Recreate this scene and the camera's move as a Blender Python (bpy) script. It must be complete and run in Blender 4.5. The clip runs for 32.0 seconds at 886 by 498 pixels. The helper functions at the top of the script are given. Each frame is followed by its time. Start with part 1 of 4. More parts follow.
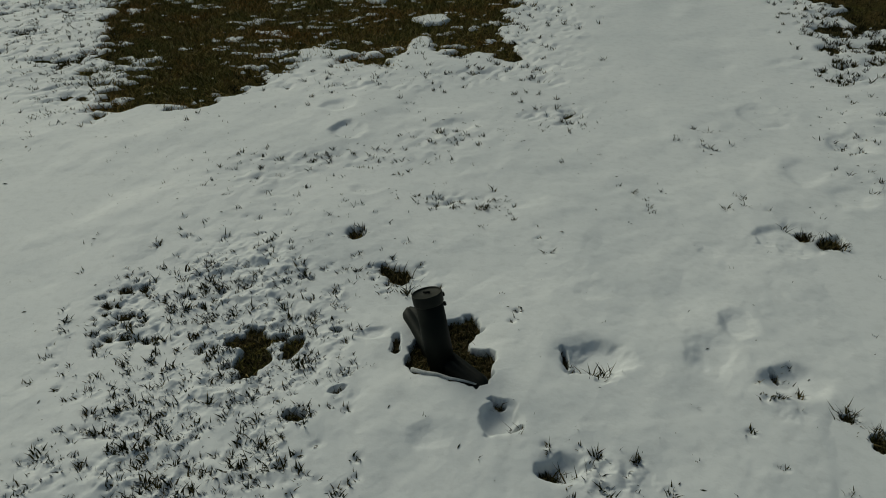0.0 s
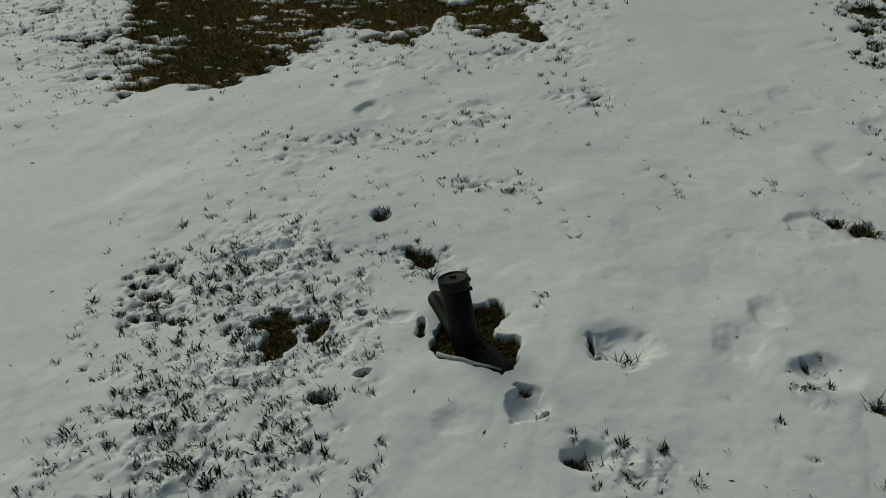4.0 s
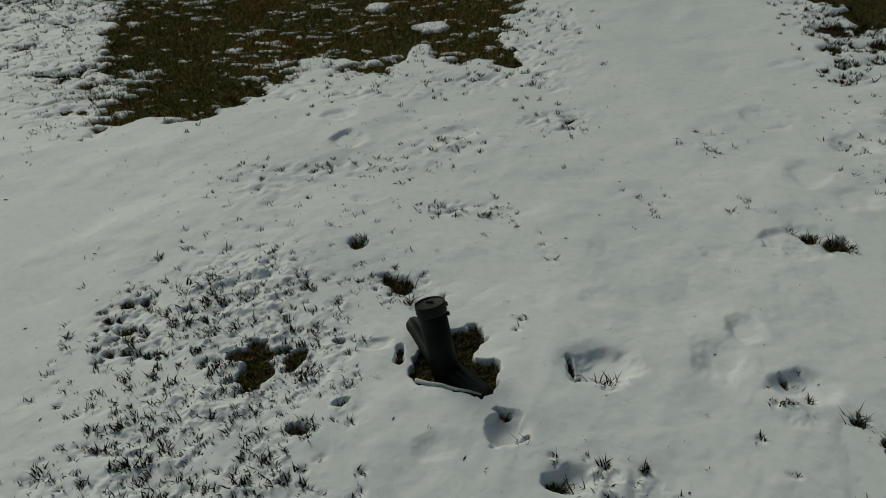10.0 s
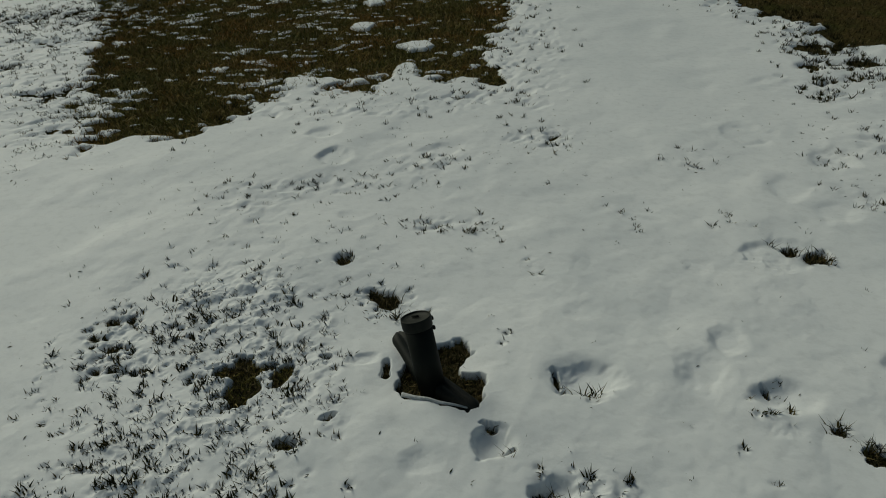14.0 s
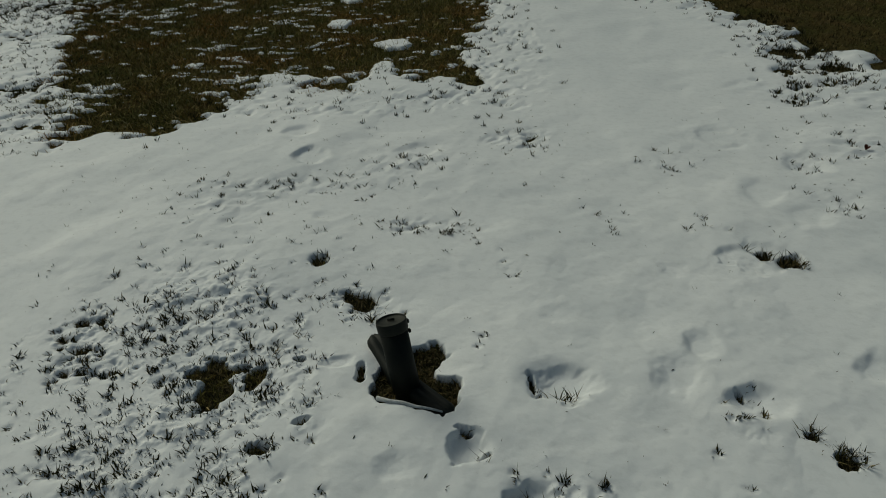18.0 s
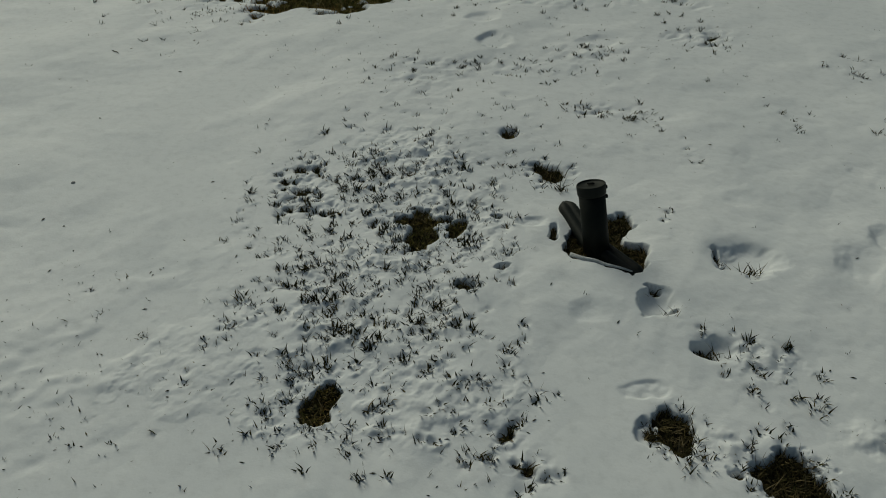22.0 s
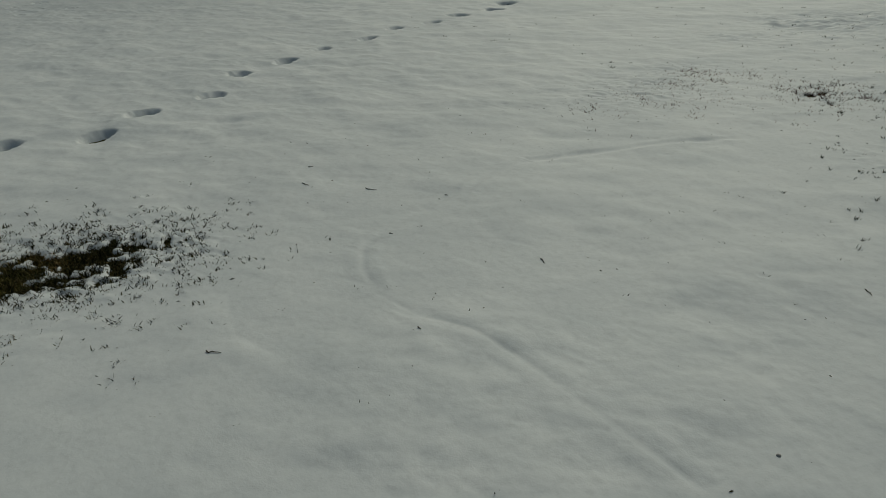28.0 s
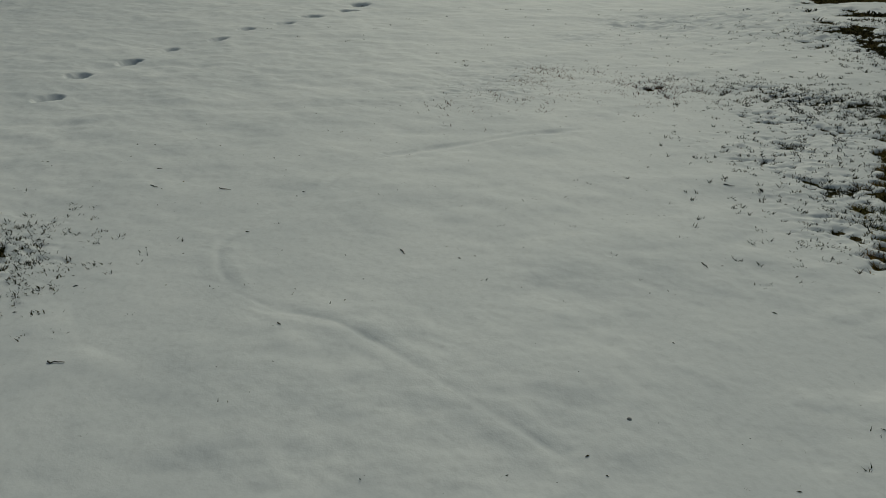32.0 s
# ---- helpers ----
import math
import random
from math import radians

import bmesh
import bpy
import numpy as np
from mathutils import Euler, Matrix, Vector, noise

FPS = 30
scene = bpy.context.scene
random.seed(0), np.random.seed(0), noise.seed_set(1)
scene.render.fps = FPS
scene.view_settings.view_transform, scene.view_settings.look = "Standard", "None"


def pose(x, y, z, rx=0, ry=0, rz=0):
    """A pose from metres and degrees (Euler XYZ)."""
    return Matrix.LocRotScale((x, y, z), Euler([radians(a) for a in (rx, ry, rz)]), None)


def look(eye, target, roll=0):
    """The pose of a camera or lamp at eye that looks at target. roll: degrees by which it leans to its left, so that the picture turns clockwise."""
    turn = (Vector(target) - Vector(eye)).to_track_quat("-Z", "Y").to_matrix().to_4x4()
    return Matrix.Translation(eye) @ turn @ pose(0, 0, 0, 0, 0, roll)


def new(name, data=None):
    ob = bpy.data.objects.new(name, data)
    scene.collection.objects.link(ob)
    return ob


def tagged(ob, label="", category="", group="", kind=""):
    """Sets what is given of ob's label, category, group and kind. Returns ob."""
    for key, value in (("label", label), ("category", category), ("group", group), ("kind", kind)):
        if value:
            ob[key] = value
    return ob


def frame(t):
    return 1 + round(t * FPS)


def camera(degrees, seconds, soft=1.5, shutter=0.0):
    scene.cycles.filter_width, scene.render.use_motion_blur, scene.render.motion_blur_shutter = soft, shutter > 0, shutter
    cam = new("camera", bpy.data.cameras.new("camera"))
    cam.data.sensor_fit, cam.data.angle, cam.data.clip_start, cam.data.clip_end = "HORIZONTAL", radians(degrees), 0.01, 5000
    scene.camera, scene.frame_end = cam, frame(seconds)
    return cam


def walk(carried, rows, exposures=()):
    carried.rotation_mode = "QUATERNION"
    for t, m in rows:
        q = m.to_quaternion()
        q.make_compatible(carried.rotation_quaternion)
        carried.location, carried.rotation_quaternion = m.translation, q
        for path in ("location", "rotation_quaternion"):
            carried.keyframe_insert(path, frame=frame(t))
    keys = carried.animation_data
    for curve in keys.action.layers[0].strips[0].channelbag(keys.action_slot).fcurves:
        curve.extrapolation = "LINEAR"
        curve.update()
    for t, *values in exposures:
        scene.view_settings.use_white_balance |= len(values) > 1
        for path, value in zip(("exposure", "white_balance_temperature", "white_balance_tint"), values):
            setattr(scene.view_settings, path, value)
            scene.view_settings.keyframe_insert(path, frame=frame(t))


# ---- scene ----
cam = camera(58.3, 32.0, soft=0.95)
PATH = [
    (0, (0.12, 0.048, 1.554), (0.007, 1.736, 0.486), -1.8),
    (0.5, (0.114, 0.06, 1.544), (0.005, 1.746, 0.474), -1.7),
    (1, (0.117, 0.065, 1.55), (0.004, 1.742, 0.465), -1.9),
    (1.5, (0.118, 0.072, 1.549), (0.003, 1.743, 0.457), -1.9),
    (2, (0.109, 0.071, 1.552), (-0.004, 1.74, 0.455), -1.9),
    (2.5, (0.118, 0.067, 1.554), (-0.016, 1.739, 0.464), -2.0),
    (3, (0.125, 0.08, 1.552), (-0.017, 1.745, 0.454), -2.3),
    (3.5, (0.101, 0.081, 1.549), (-0.042, 1.74, 0.441), -2.2),
    (4, (0.099, 0.069, 1.556), (-0.063, 1.726, 0.447), -2.2),
    (4.5, (0.1, 0.061, 1.555), (-0.068, 1.723, 0.455), -2.4),
    (6.5, (0.101, 0.052, 1.543), (-0.064, 1.725, 0.461), -3.4),
    (7, (0.11, 0.042, 1.547), (-0.042, 1.719, 0.468), -3.7),
    (7.5, (0.106, 0.048, 1.543), (-0.026, 1.729, 0.469), -3.7),
    (8, (0.096, 0.058, 1.545), (-0.033, 1.74, 0.472), -3.7),
    (8.5, (0.112, 0.058, 1.54), (-0.012, 1.744, 0.472), -4.7),
    (9, (0.117, 0.056, 1.546), (0.004, 1.747, 0.484), -4.6),
    (9.5, (0.113, 0.062, 1.547), (-0.005, 1.757, 0.49), -3.5),
    (10, (0.125, 0.071, 1.548), (0.001, 1.767, 0.495), -3.0),
    (10.5, (0.112, 0.068, 1.548), (0.0, 1.767, 0.499), -2.3),
    (11, (0.121, 0.059, 1.55), (0.004, 1.763, 0.51), -2.1),
    (11.5, (0.121, 0.056, 1.546), (0.012, 1.764, 0.511), -2.0),
    (12, (0.123, 0.05, 1.554), (0.012, 1.76, 0.523), -2.1),
    (12.5, (0.124, 0.047, 1.55), (0.014, 1.762, 0.526), -2.0),
    (13, (0.127, 0.044, 1.55), (0.019, 1.762, 0.531), -2.2),
    (13.5, (0.129, 0.046, 1.55), (0.037, 1.767, 0.535), -2.7),
    (15.5, (0.13, 0.054, 1.555), (0.055, 1.772, 0.535), -2.4),
    (16, (0.125, 0.064, 1.544), (0.064, 1.783, 0.524), -1.9),
    (16.5, (0.122, 0.065, 1.547), (0.072, 1.78, 0.519), -1.4),
    (17, (0.125, 0.069, 1.549), (0.082, 1.781, 0.516), -1.2),
    (17.5, (0.14, 0.069, 1.549), (0.104, 1.781, 0.517), -1.8),
    (18, (0.131, 0.07, 1.553), (0.1, 1.789, 0.531), -1.4),
    (18.5, (0.131, 0.079, 1.559), (0.107, 1.803, 0.544), -0.4),
    (19, (0.132, 0.08, 1.556), (0.128, 1.809, 0.55), -0.8),
    (19.5, (0.125, 0.07, 1.546), (0.137, 1.799, 0.541), -1.1),
    (20, (0.128, 0.057, 1.548), (0.103, 1.778, 0.529), -1.4),
    (20.5, (0.135, 0.065, 1.559), (0.08, 1.762, 0.502), -1.0),
    (21, (0.131, 0.03, 1.542), (0.068, 1.657, 0.38), -1.9),
    (21.5, (0.018, -0.093, 1.549), (-0.119, 1.518, 0.372), -1.7),
    (22, (-0.122, -0.22, 1.525), (-0.423, 1.361, 0.338), -1.5),
    (22.5, (-0.207, -0.175, 1.531), (-0.645, 1.377, 0.348), -0.6),
    (23, (-0.293, 0.008, 1.531), (-0.968, 1.497, 0.379), -1.0),
    (23.5, (-0.418, 0.142, 1.518), (-1.317, 1.521, 0.383), -2.1),
    (24, (-0.585, 0.248, 1.493), (-1.653, 1.55, 0.414), -2.6),
    (24.5, (-0.629, 0.239, 1.502), (-1.866, 1.427, 0.474), -3.4),
    (25, (-0.69, 0.248, 1.499), (-2.056, 1.308, 0.494), -4.8),
    (25.5, (-0.712, 0.231, 1.516), (-2.149, 1.211, 0.529), -4.8),
    (27.5, (-0.815, 0.178, 1.549), (-2.365, 1.055, 0.639), -1.4),
    (28, (-0.821, 0.197, 1.572), (-2.381, 1.136, 0.744), -1.6),
    (28.5, (-0.814, 0.222, 1.588), (-2.368, 1.247, 0.855), -1.2),
    (29, (-0.792, 0.236, 1.589), (-2.306, 1.353, 0.911), -1.0),
    (29.5, (-0.763, 0.252, 1.59), (-2.182, 1.48, 0.897), -1.1),
    (30, (-0.721, 0.264, 1.582), (-2.026, 1.607, 0.878), -0.9),
    (30.5, (-0.695, 0.266, 1.585), (-1.887, 1.706, 0.875), -0.7),
    (31, (-0.723, 0.255, 1.576), (-1.906, 1.696, 0.855), 0.0),
    (31.5, (-0.757, 0.228, 1.56), (-2.051, 1.553, 0.805), 0.7),
    (32, (-0.779, 0.213, 1.516), (-2.146, 1.421, 0.696), -0.0),
]
EXPOSURES = [(0, -0.71, 6580, -6), (20, -0.74, 6580, -6), (25, -0.92, 6550, -5), (32, -0.95, 6550, -5)]
walk(cam, [(t, look(eye, target, roll)) for t, eye, target, roll in PATH], EXPOSURES)

# ---- world and light ----
SUN_AZ, SUN_EL = radians(-40), radians(36)
world = bpy.data.worlds.new("sky")
scene.world = world
world.use_nodes = True
wn = world.node_tree
sky = wn.nodes.new("ShaderNodeTexSky")
sky.sky_type = "NISHITA"
sky.sun_disc = False
sky.sun_elevation, sky.sun_rotation = SUN_EL, SUN_AZ
sky.dust_density, sky.air_density = 4.0, 1.3
bg = wn.nodes["Background"]
bg.inputs[1].default_value = 0.058
wn.links.new(sky.outputs[0], bg.inputs[0])
sun = new("sun", bpy.data.lights.new("sun", "SUN"))
sun.data.energy, sun.data.angle, sun.data.color = 2.1, radians(30), (1.0, 0.96, 0.90)
sun_way = Vector((math.sin(SUN_AZ) * math.cos(SUN_EL), math.cos(SUN_AZ) * math.cos(SUN_EL), math.sin(SUN_EL)))
sun.matrix_world = look(sun_way * 50, (0, 0, 0))


# ---- materials ----
def material(name, rough=0.6, metallic=0.0, specular=0.4):
    m = bpy.data.materials.new(name)
    m.use_nodes = True
    p = m.node_tree.nodes["Principled BSDF"]
    p.inputs["Roughness"].default_value = rough
    p.inputs["Metallic"].default_value = metallic
    p.inputs["Specular IOR Level"].default_value = specular
    return m, m.node_tree, p


def ramp_of(tree, fac, stops):
    r = tree.nodes.new("ShaderNodeValToRGB")
    while len(r.color_ramp.elements) < len(stops):
        r.color_ramp.elements.new(0.5)
    for e, (at, c) in zip(r.color_ramp.elements, stops):
        e.position, e.color = at, (*c, 1)
    tree.links.new(fac, r.inputs[0])
    return r.outputs[0]


def noise_of(tree, scale, detail=4.0, rough=0.55, coord="Object"):
    tc = tree.nodes.new("ShaderNodeTexCoord")
    n = tree.nodes.new("ShaderNodeTexNoise")
    n.inputs["Scale"].default_value, n.inputs["Detail"].default_value, n.inputs["Roughness"].default_value = scale, detail, rough
    tree.links.new(tc.outputs[coord], n.inputs["Vector"])
    return n.outputs[0]


def mix_of(tree, fac, a, b, how="MIX"):
    m = tree.nodes.new("ShaderNodeMix")
    m.data_type, m.blend_type = "RGBA", how
    if isinstance(fac, float):
        m.inputs[0].default_value = fac
    else:
        tree.links.new(fac, m.inputs[0])
    tree.links.new(a, m.inputs[6])
    tree.links.new(b, m.inputs[7])
    return m.outputs[2]


def bump_of(tree, p, heights, distance=0.01, strength=0.5):
    last = None
    for h, d in heights:
        b = tree.nodes.new("ShaderNodeBump")
        b.inputs["Strength"].default_value, b.inputs["Distance"].default_value = strength, d
        tree.links.new(h, b.inputs["Height"])
        if last:
            tree.links.new(last, b.inputs["Normal"])
        last = b.outputs[0]
    tree.links.new(last, p.inputs["Normal"])


def island_random(tree):
    return tree.nodes.new("ShaderNodeNewGeometry").outputs["Random Per Island"]


def make_snow():
    m, t, p = material("old_snow", 0.68, 0, 0.22)
    big = ramp_of(t, noise_of(t, 1.3, 5), [(0.3, (0.70, 0.72, 0.73)), (0.7, (0.80, 0.81, 0.81))])
    fine = ramp_of(t, noise_of(t, 26, 6, 0.65), [(0.30, (0.91, 0.91, 0.91)), (0.52, (1, 1, 1))])
    t.links.new(mix_of(t, 1.0, big, fine, "MULTIPLY"), p.inputs["Base Color"])
    bump_of(t, p, [(noise_of(t, 7, 3, 0.45), 0.0045), (noise_of(t, 30, 4, 0.55), 0.0020), (noise_of(t, 130, 3, 0.6), 0.0008)], strength=0.6)
    return m


def make_soil():
    m, t, p = material("matted_turf", 1.0, 0, 0.0)
    a = ramp_of(t, noise_of(t, 55, 6, 0.7), [(0.3, (0.032, 0.028, 0.014)), (0.5, (0.080, 0.067, 0.031)), (0.72, (0.145, 0.118, 0.060))])
    b = ramp_of(t, noise_of(t, 4, 4), [(0.35, (0.72, 0.85, 0.6)), (0.65, (1.1, 0.95, 0.85))])
    t.links.new(mix_of(t, 1.0, a, b, "MULTIPLY"), p.inputs["Base Color"])
    bump_of(t, p, [(noise_of(t, 90, 5, 0.7), 0.03), (noise_of(t, 12, 4), 0.03)], strength=0.8)
    return m


def make_blade(name, stops, rough=0.9, tint=None):
    m, t, p = material(name, rough, 0, 0.04)
    c = ramp_of(t, island_random(t), stops)
    v = ramp_of(t, noise_of(t, 60, 3), [(0.3, (0.75, 0.75, 0.75)), (0.7, (1.1, 1.1, 1.05))])
    c = mix_of(t, 1.0, c, v, "MULTIPLY")
    if tint:
        c = mix_of(t, 1.0, c, ramp_of(t, noise_of(t, 2.2, 5, 0.65), tint), "MULTIPLY")
    t.links.new(c, p.inputs["Base Color"])
    return m


def make_plain(name, low, high, scale, rough, bump=0.002, specular=0.4, detail=5):
    m, t, p = material(name, rough, 0, specular)
    a = ramp_of(t, noise_of(t, scale, detail, 0.6), [(0.3, low), (0.7, high)])
    t.links.new(a, p.inputs["Base Color"])
    bump_of(t, p, [(noise_of(t, scale * 3, 5, 0.65), bump)], strength=0.6)
    return m


def make_block():
    m, t, p = material("tan_concrete", 1.0, 0, 0.05)
    a = ramp_of(t, noise_of(t, 9, 6, 0.65), [(0.3, (0.12, 0.082, 0.040)), (0.5, (0.19, 0.135, 0.070)), (0.75, (0.27, 0.20, 0.115))])
    info = t.nodes.new("ShaderNodeObjectInfo")
    v = ramp_of(t, info.outputs["Random"], [(0.0, (0.72, 0.72, 0.70)), (1.0, (1.12, 1.06, 1.0))])
    t.links.new(mix_of(t, 1.0, a, v, "MULTIPLY"), p.inputs["Base Color"])
    bump_of(t, p, [(noise_of(t, 40, 6, 0.7), 0.012)], strength=0.7)
    return m


def make_bark():
    m, t, p = material("grey_brown_bark", 1.0, 0, 0.05)
    tc = t.nodes.new("ShaderNodeTexCoord")
    mp = t.nodes.new("ShaderNodeMapping")
    mp.inputs["Scale"].default_value = (1, 1, 0.16)
    n = t.nodes.new("ShaderNodeTexNoise")
    n.inputs["Scale"].default_value, n.inputs["Detail"].default_value = 22, 6
    t.links.new(tc.outputs["Object"], mp.inputs[0])
    t.links.new(mp.outputs[0], n.inputs["Vector"])
    t.links.new(ramp_of(t, n.outputs[0], [(0.35, (0.028, 0.022, 0.017)), (0.65, (0.10, 0.08, 0.062))]), p.inputs["Base Color"])
    bump_of(t, p, [(n.outputs[0], 0.05)], strength=0.9)
    return m


SNOW, SOIL, BLOCK, BARK = make_snow(), make_soil(), make_block(), make_bark()
BLADE = make_blade("green_brown_grass", [(0.0, (0.020, 0.023, 0.010)), (0.45, (0.042, 0.044, 0.017)), (0.8, (0.080, 0.066, 0.026)), (1.0, (0.20, 0.155, 0.08))])
TURF = make_blade("olive_lawn_grass", [(0.0, (0.066, 0.064, 0.022)), (0.4, (0.170, 0.146, 0.044)), (0.75, (0.28, 0.215, 0.080)), (1.0, (0.42, 0.33, 0.19))], tint=[(0.32, (0.62, 0.78, 0.62)), (0.5, (1.0, 0.98, 0.9)), (0.68, (1.30, 0.92, 0.70))])
# Darker copy of the olive turf: self-shade of backlit blades put into the colour.
SHADED_TURF = make_blade("shaded_far_lawn_grass", [(0.0, (0.038, 0.034, 0.015)), (0.4, (0.070, 0.060, 0.026)), (0.75, (0.100, 0.080, 0.036)), (1.0, (0.15, 0.12, 0.065))])
DIM_TURF = make_blade("grey_brown_flattened_grass", [(0.0, (0.026, 0.025, 0.012)), (0.4, (0.066, 0.056, 0.024)), (0.75, (0.120, 0.094, 0.042)), (1.0, (0.24, 0.19, 0.11))])
RED_BLADE = make_blade("red_brown_dead_grass", [(0.0, (0.065, 0.024, 0.016)), (0.6, (0.16, 0.070, 0.050)), (1.0, (0.26, 0.13, 0.09))])
STALK = make_blade("dry_stalk", [(0.0, (0.03, 0.022, 0.014)), (1.0, (0.11, 0.08, 0.048))], 0.85)
PLASTIC = make_plain("weathered_black_green_plastic", (0.005, 0.007, 0.0055), (0.010, 0.013, 0.010), 16, 0.6, 0.0012, 0.15)
# A little lighter than the pipe's plastic.
CAP = make_plain("lighter_black_plastic", (0.008, 0.010, 0.008), (0.016, 0.019, 0.015), 20, 0.6, 0.001, 0.15)
MULCH = make_plain("dark_bark_mulch", (0.006, 0.0045, 0.0035), (0.026, 0.018, 0.012), 22, 1.0, 0.04, 0.0)
ASH = make_plain("wet_ash", (0.010, 0.010, 0.010), (0.045, 0.042, 0.040), 14, 0.9, 0.02, 0.2)
TWIG = make_plain("dead_twig", (0.030, 0.022, 0.016), (0.09, 0.066, 0.045), 40, 0.85, 0.002, 0.2)
RIMED = make_plain("ice_rimed_wood", (0.30, 0.31, 0.31), (0.62, 0.63, 0.63), 60, 0.7, 0.003, 0.3)
STONE = make_plain("grey_pebble", (0.26, 0.26, 0.25), (0.45, 0.44, 0.42), 60, 0.8, 0.002, 0.3)
LEAF = make_plain("dry_leaf", (0.08, 0.026, 0.016), (0.20, 0.066, 0.040), 40, 0.7, 0.003, 0.2)


# ---- mesh helpers ----
def tri_mesh(name, verts, tris, mat, smooth=False):
    """A mesh from arrays of vertices and triangles."""
    verts, tris = np.asarray(verts, np.float32), np.asarray(tris, np.int32)
    me = bpy.data.meshes.new(name)
    me.vertices.add(len(verts))
    me.vertices.foreach_set("co", verts.ravel())
    me.loops.add(tris.size)
    me.loops.foreach_set("vertex_index", tris.ravel())
    me.polygons.add(len(tris))
    me.polygons.foreach_set("loop_start", np.arange(0, tris.size, 3, dtype=np.int32))
    me.polygons.foreach_set("use_smooth", np.full(len(tris), smooth))
    me.materials.append(mat)
    me.update(calc_edges=True)
    me.validate()
    return me


def bm_mesh(name, bm, mat, smooth=True):
    me = bpy.data.meshes.new(name)
    bm.normal_update()
    bm.to_mesh(me)
    bm.free()
    for f in me.polygons:
        f.use_smooth = smooth
    me.materials.append(mat)
    return me


def part(name, bm, mat, parent, label="", smooth=True):
    ob = new(name, bm_mesh(name, bm, mat, smooth))
    ob.parent = parent
    return tagged(ob, label)


def tube(points, radii, sides=8, rough=0.0, seed=0):
    """A bmesh tube along points with a radius at each, closed at both ends."""
    rng = random.Random(seed)
    bm = bmesh.new()
    rings = []
    pts = [Vector(p) for p in points]
    for i, (p, r) in enumerate(zip(pts, radii)):
        way = (pts[min(i + 1, len(pts) - 1)] - pts[max(i - 1, 0)]).normalized()
        a = way.orthogonal().normalized() if i == 0 else (a - way * a.dot(way)).normalized()
        b = way.cross(a)
        rings.append([bm.verts.new(p + (a * math.cos(k) + b * math.sin(k)) * r * (1 + rng.uniform(-rough, rough)))
                      for k in (2 * math.pi * j / sides for j in range(sides))])
    for lo, hi in zip(rings, rings[1:]):
        for j in range(sides):
            bm.faces.new((lo[j], lo[(j + 1) % sides], hi[(j + 1) % sides], hi[j]))
    bm.faces.new(rings[0][::-1])
    bm.faces.new(rings[-1])
    return bm


def lathe(profile, sides=40):
    """A bmesh turned round z from (radius, height) pairs, from the bottom up; radius 0 closes it."""
    bm = bmesh.new()
    rings = []
    for r, z in profile:
        if r < 1e-6:
            rings.append([bm.verts.new((0, 0, z))])
        else:
            rings.append([bm.verts.new((r * math.cos(2 * math.pi * j / sides), r * math.sin(2 * math.pi * j / sides), z)) for j in range(sides)])
    for lo, hi in zip(rings, rings[1:]):
        for j in range(sides):
            k = (j + 1) % sides
            if len(lo) == 1 and len(hi) > 1:
                bm.faces.new((lo[0], hi[k], hi[j]))
            elif len(hi) == 1 and len(lo) > 1:
                bm.faces.new((lo[j], lo[k], hi[0]))
            elif len(lo) > 1:
                bm.faces.new((lo[j], lo[k], hi[k], hi[j]))
    return bm


# ---- noise on arrays ----
LATTICE = np.random.RandomState(7).rand(256, 256).astype(np.float32)


def value_noise(x, y, size, seed=0):
    u = np.asarray(x, np.float32) * np.float32(1 / size) + np.float32(17.3 * seed + 1000.5)
    v = np.asarray(y, np.float32) * np.float32(1 / size) + np.float32(31.7 * seed + 1000.5)
    i, j = np.floor(u), np.floor(v)
    fu, fv = u - i, v - j
    fu, fv = fu * fu * (3 - 2 * fu), fv * fv * (3 - 2 * fv)
    i, j = i.astype(np.int32), j.astype(np.int32)
    i0, i1, j0, j1 = (i & 255) << 8, ((i + 1) & 255) << 8, j & 255, (j + 1) & 255
    flat = LATTICE.ravel()
    low = flat[i0 + j0]
    low = low + (flat[i1 + j0] - low) * fu
    high = flat[i0 + j1]
    high = high + (flat[i1 + j1] - high) * fu
    return low + (high - low) * fv - np.float32(0.5)


def fbm(x, y, size, octaves=3, seed=0):
    total, weight = 0, 1.0
    for k in range(octaves):
        c, s = math.cos(0.9 * k + 0.4), math.sin(0.9 * k + 0.4)
        total = total + weight * value_noise(c * x - s * y, s * x + c * y, size / 2.03**k, seed + 5 * k)
        weight *= 0.5
    return total


def step(a, b, v):
    k = np.clip((v - a) / (b - a), 0, 1)
    return k * k * (3 - 2 * k)


def inside(x, y, ring, reach=4.0):
    """Distance to a closed outline, negative inside; a large number farther off than reach."""
    x, y = np.asarray(x), np.asarray(y)
    xs, ys = [p[0] for p in ring], [p[1] for p in ring]
    out = np.full(x.shape, 1e3, np.float32)
    near = (x > min(xs) - reach) & (x < max(xs) + reach) & (y > min(ys) - reach) & (y < max(ys) + reach)
    x, y = x[near], y[near]
    best, odd = np.full(x.shape, 1e9), np.zeros(x.shape, bool)
    for (ax, ay), (bx, by) in zip(ring, ring[1:] + ring[:1]):
        k = np.clip(((x - ax) * (bx - ax) + (y - ay) * (by - ay)) / ((bx - ax) ** 2 + (by - ay) ** 2), 0, 1)
        best = np.minimum(best, np.hypot(x - ax - k * (bx - ax), y - ay - k * (by - ay)))
        cross = (ay > y) != (by > y)
        odd ^= cross & (x < (bx - ax) * (y - ay) / (by - ay + 1e-12) + ax)
    out[near] = np.where(odd, -best, best)
    return out


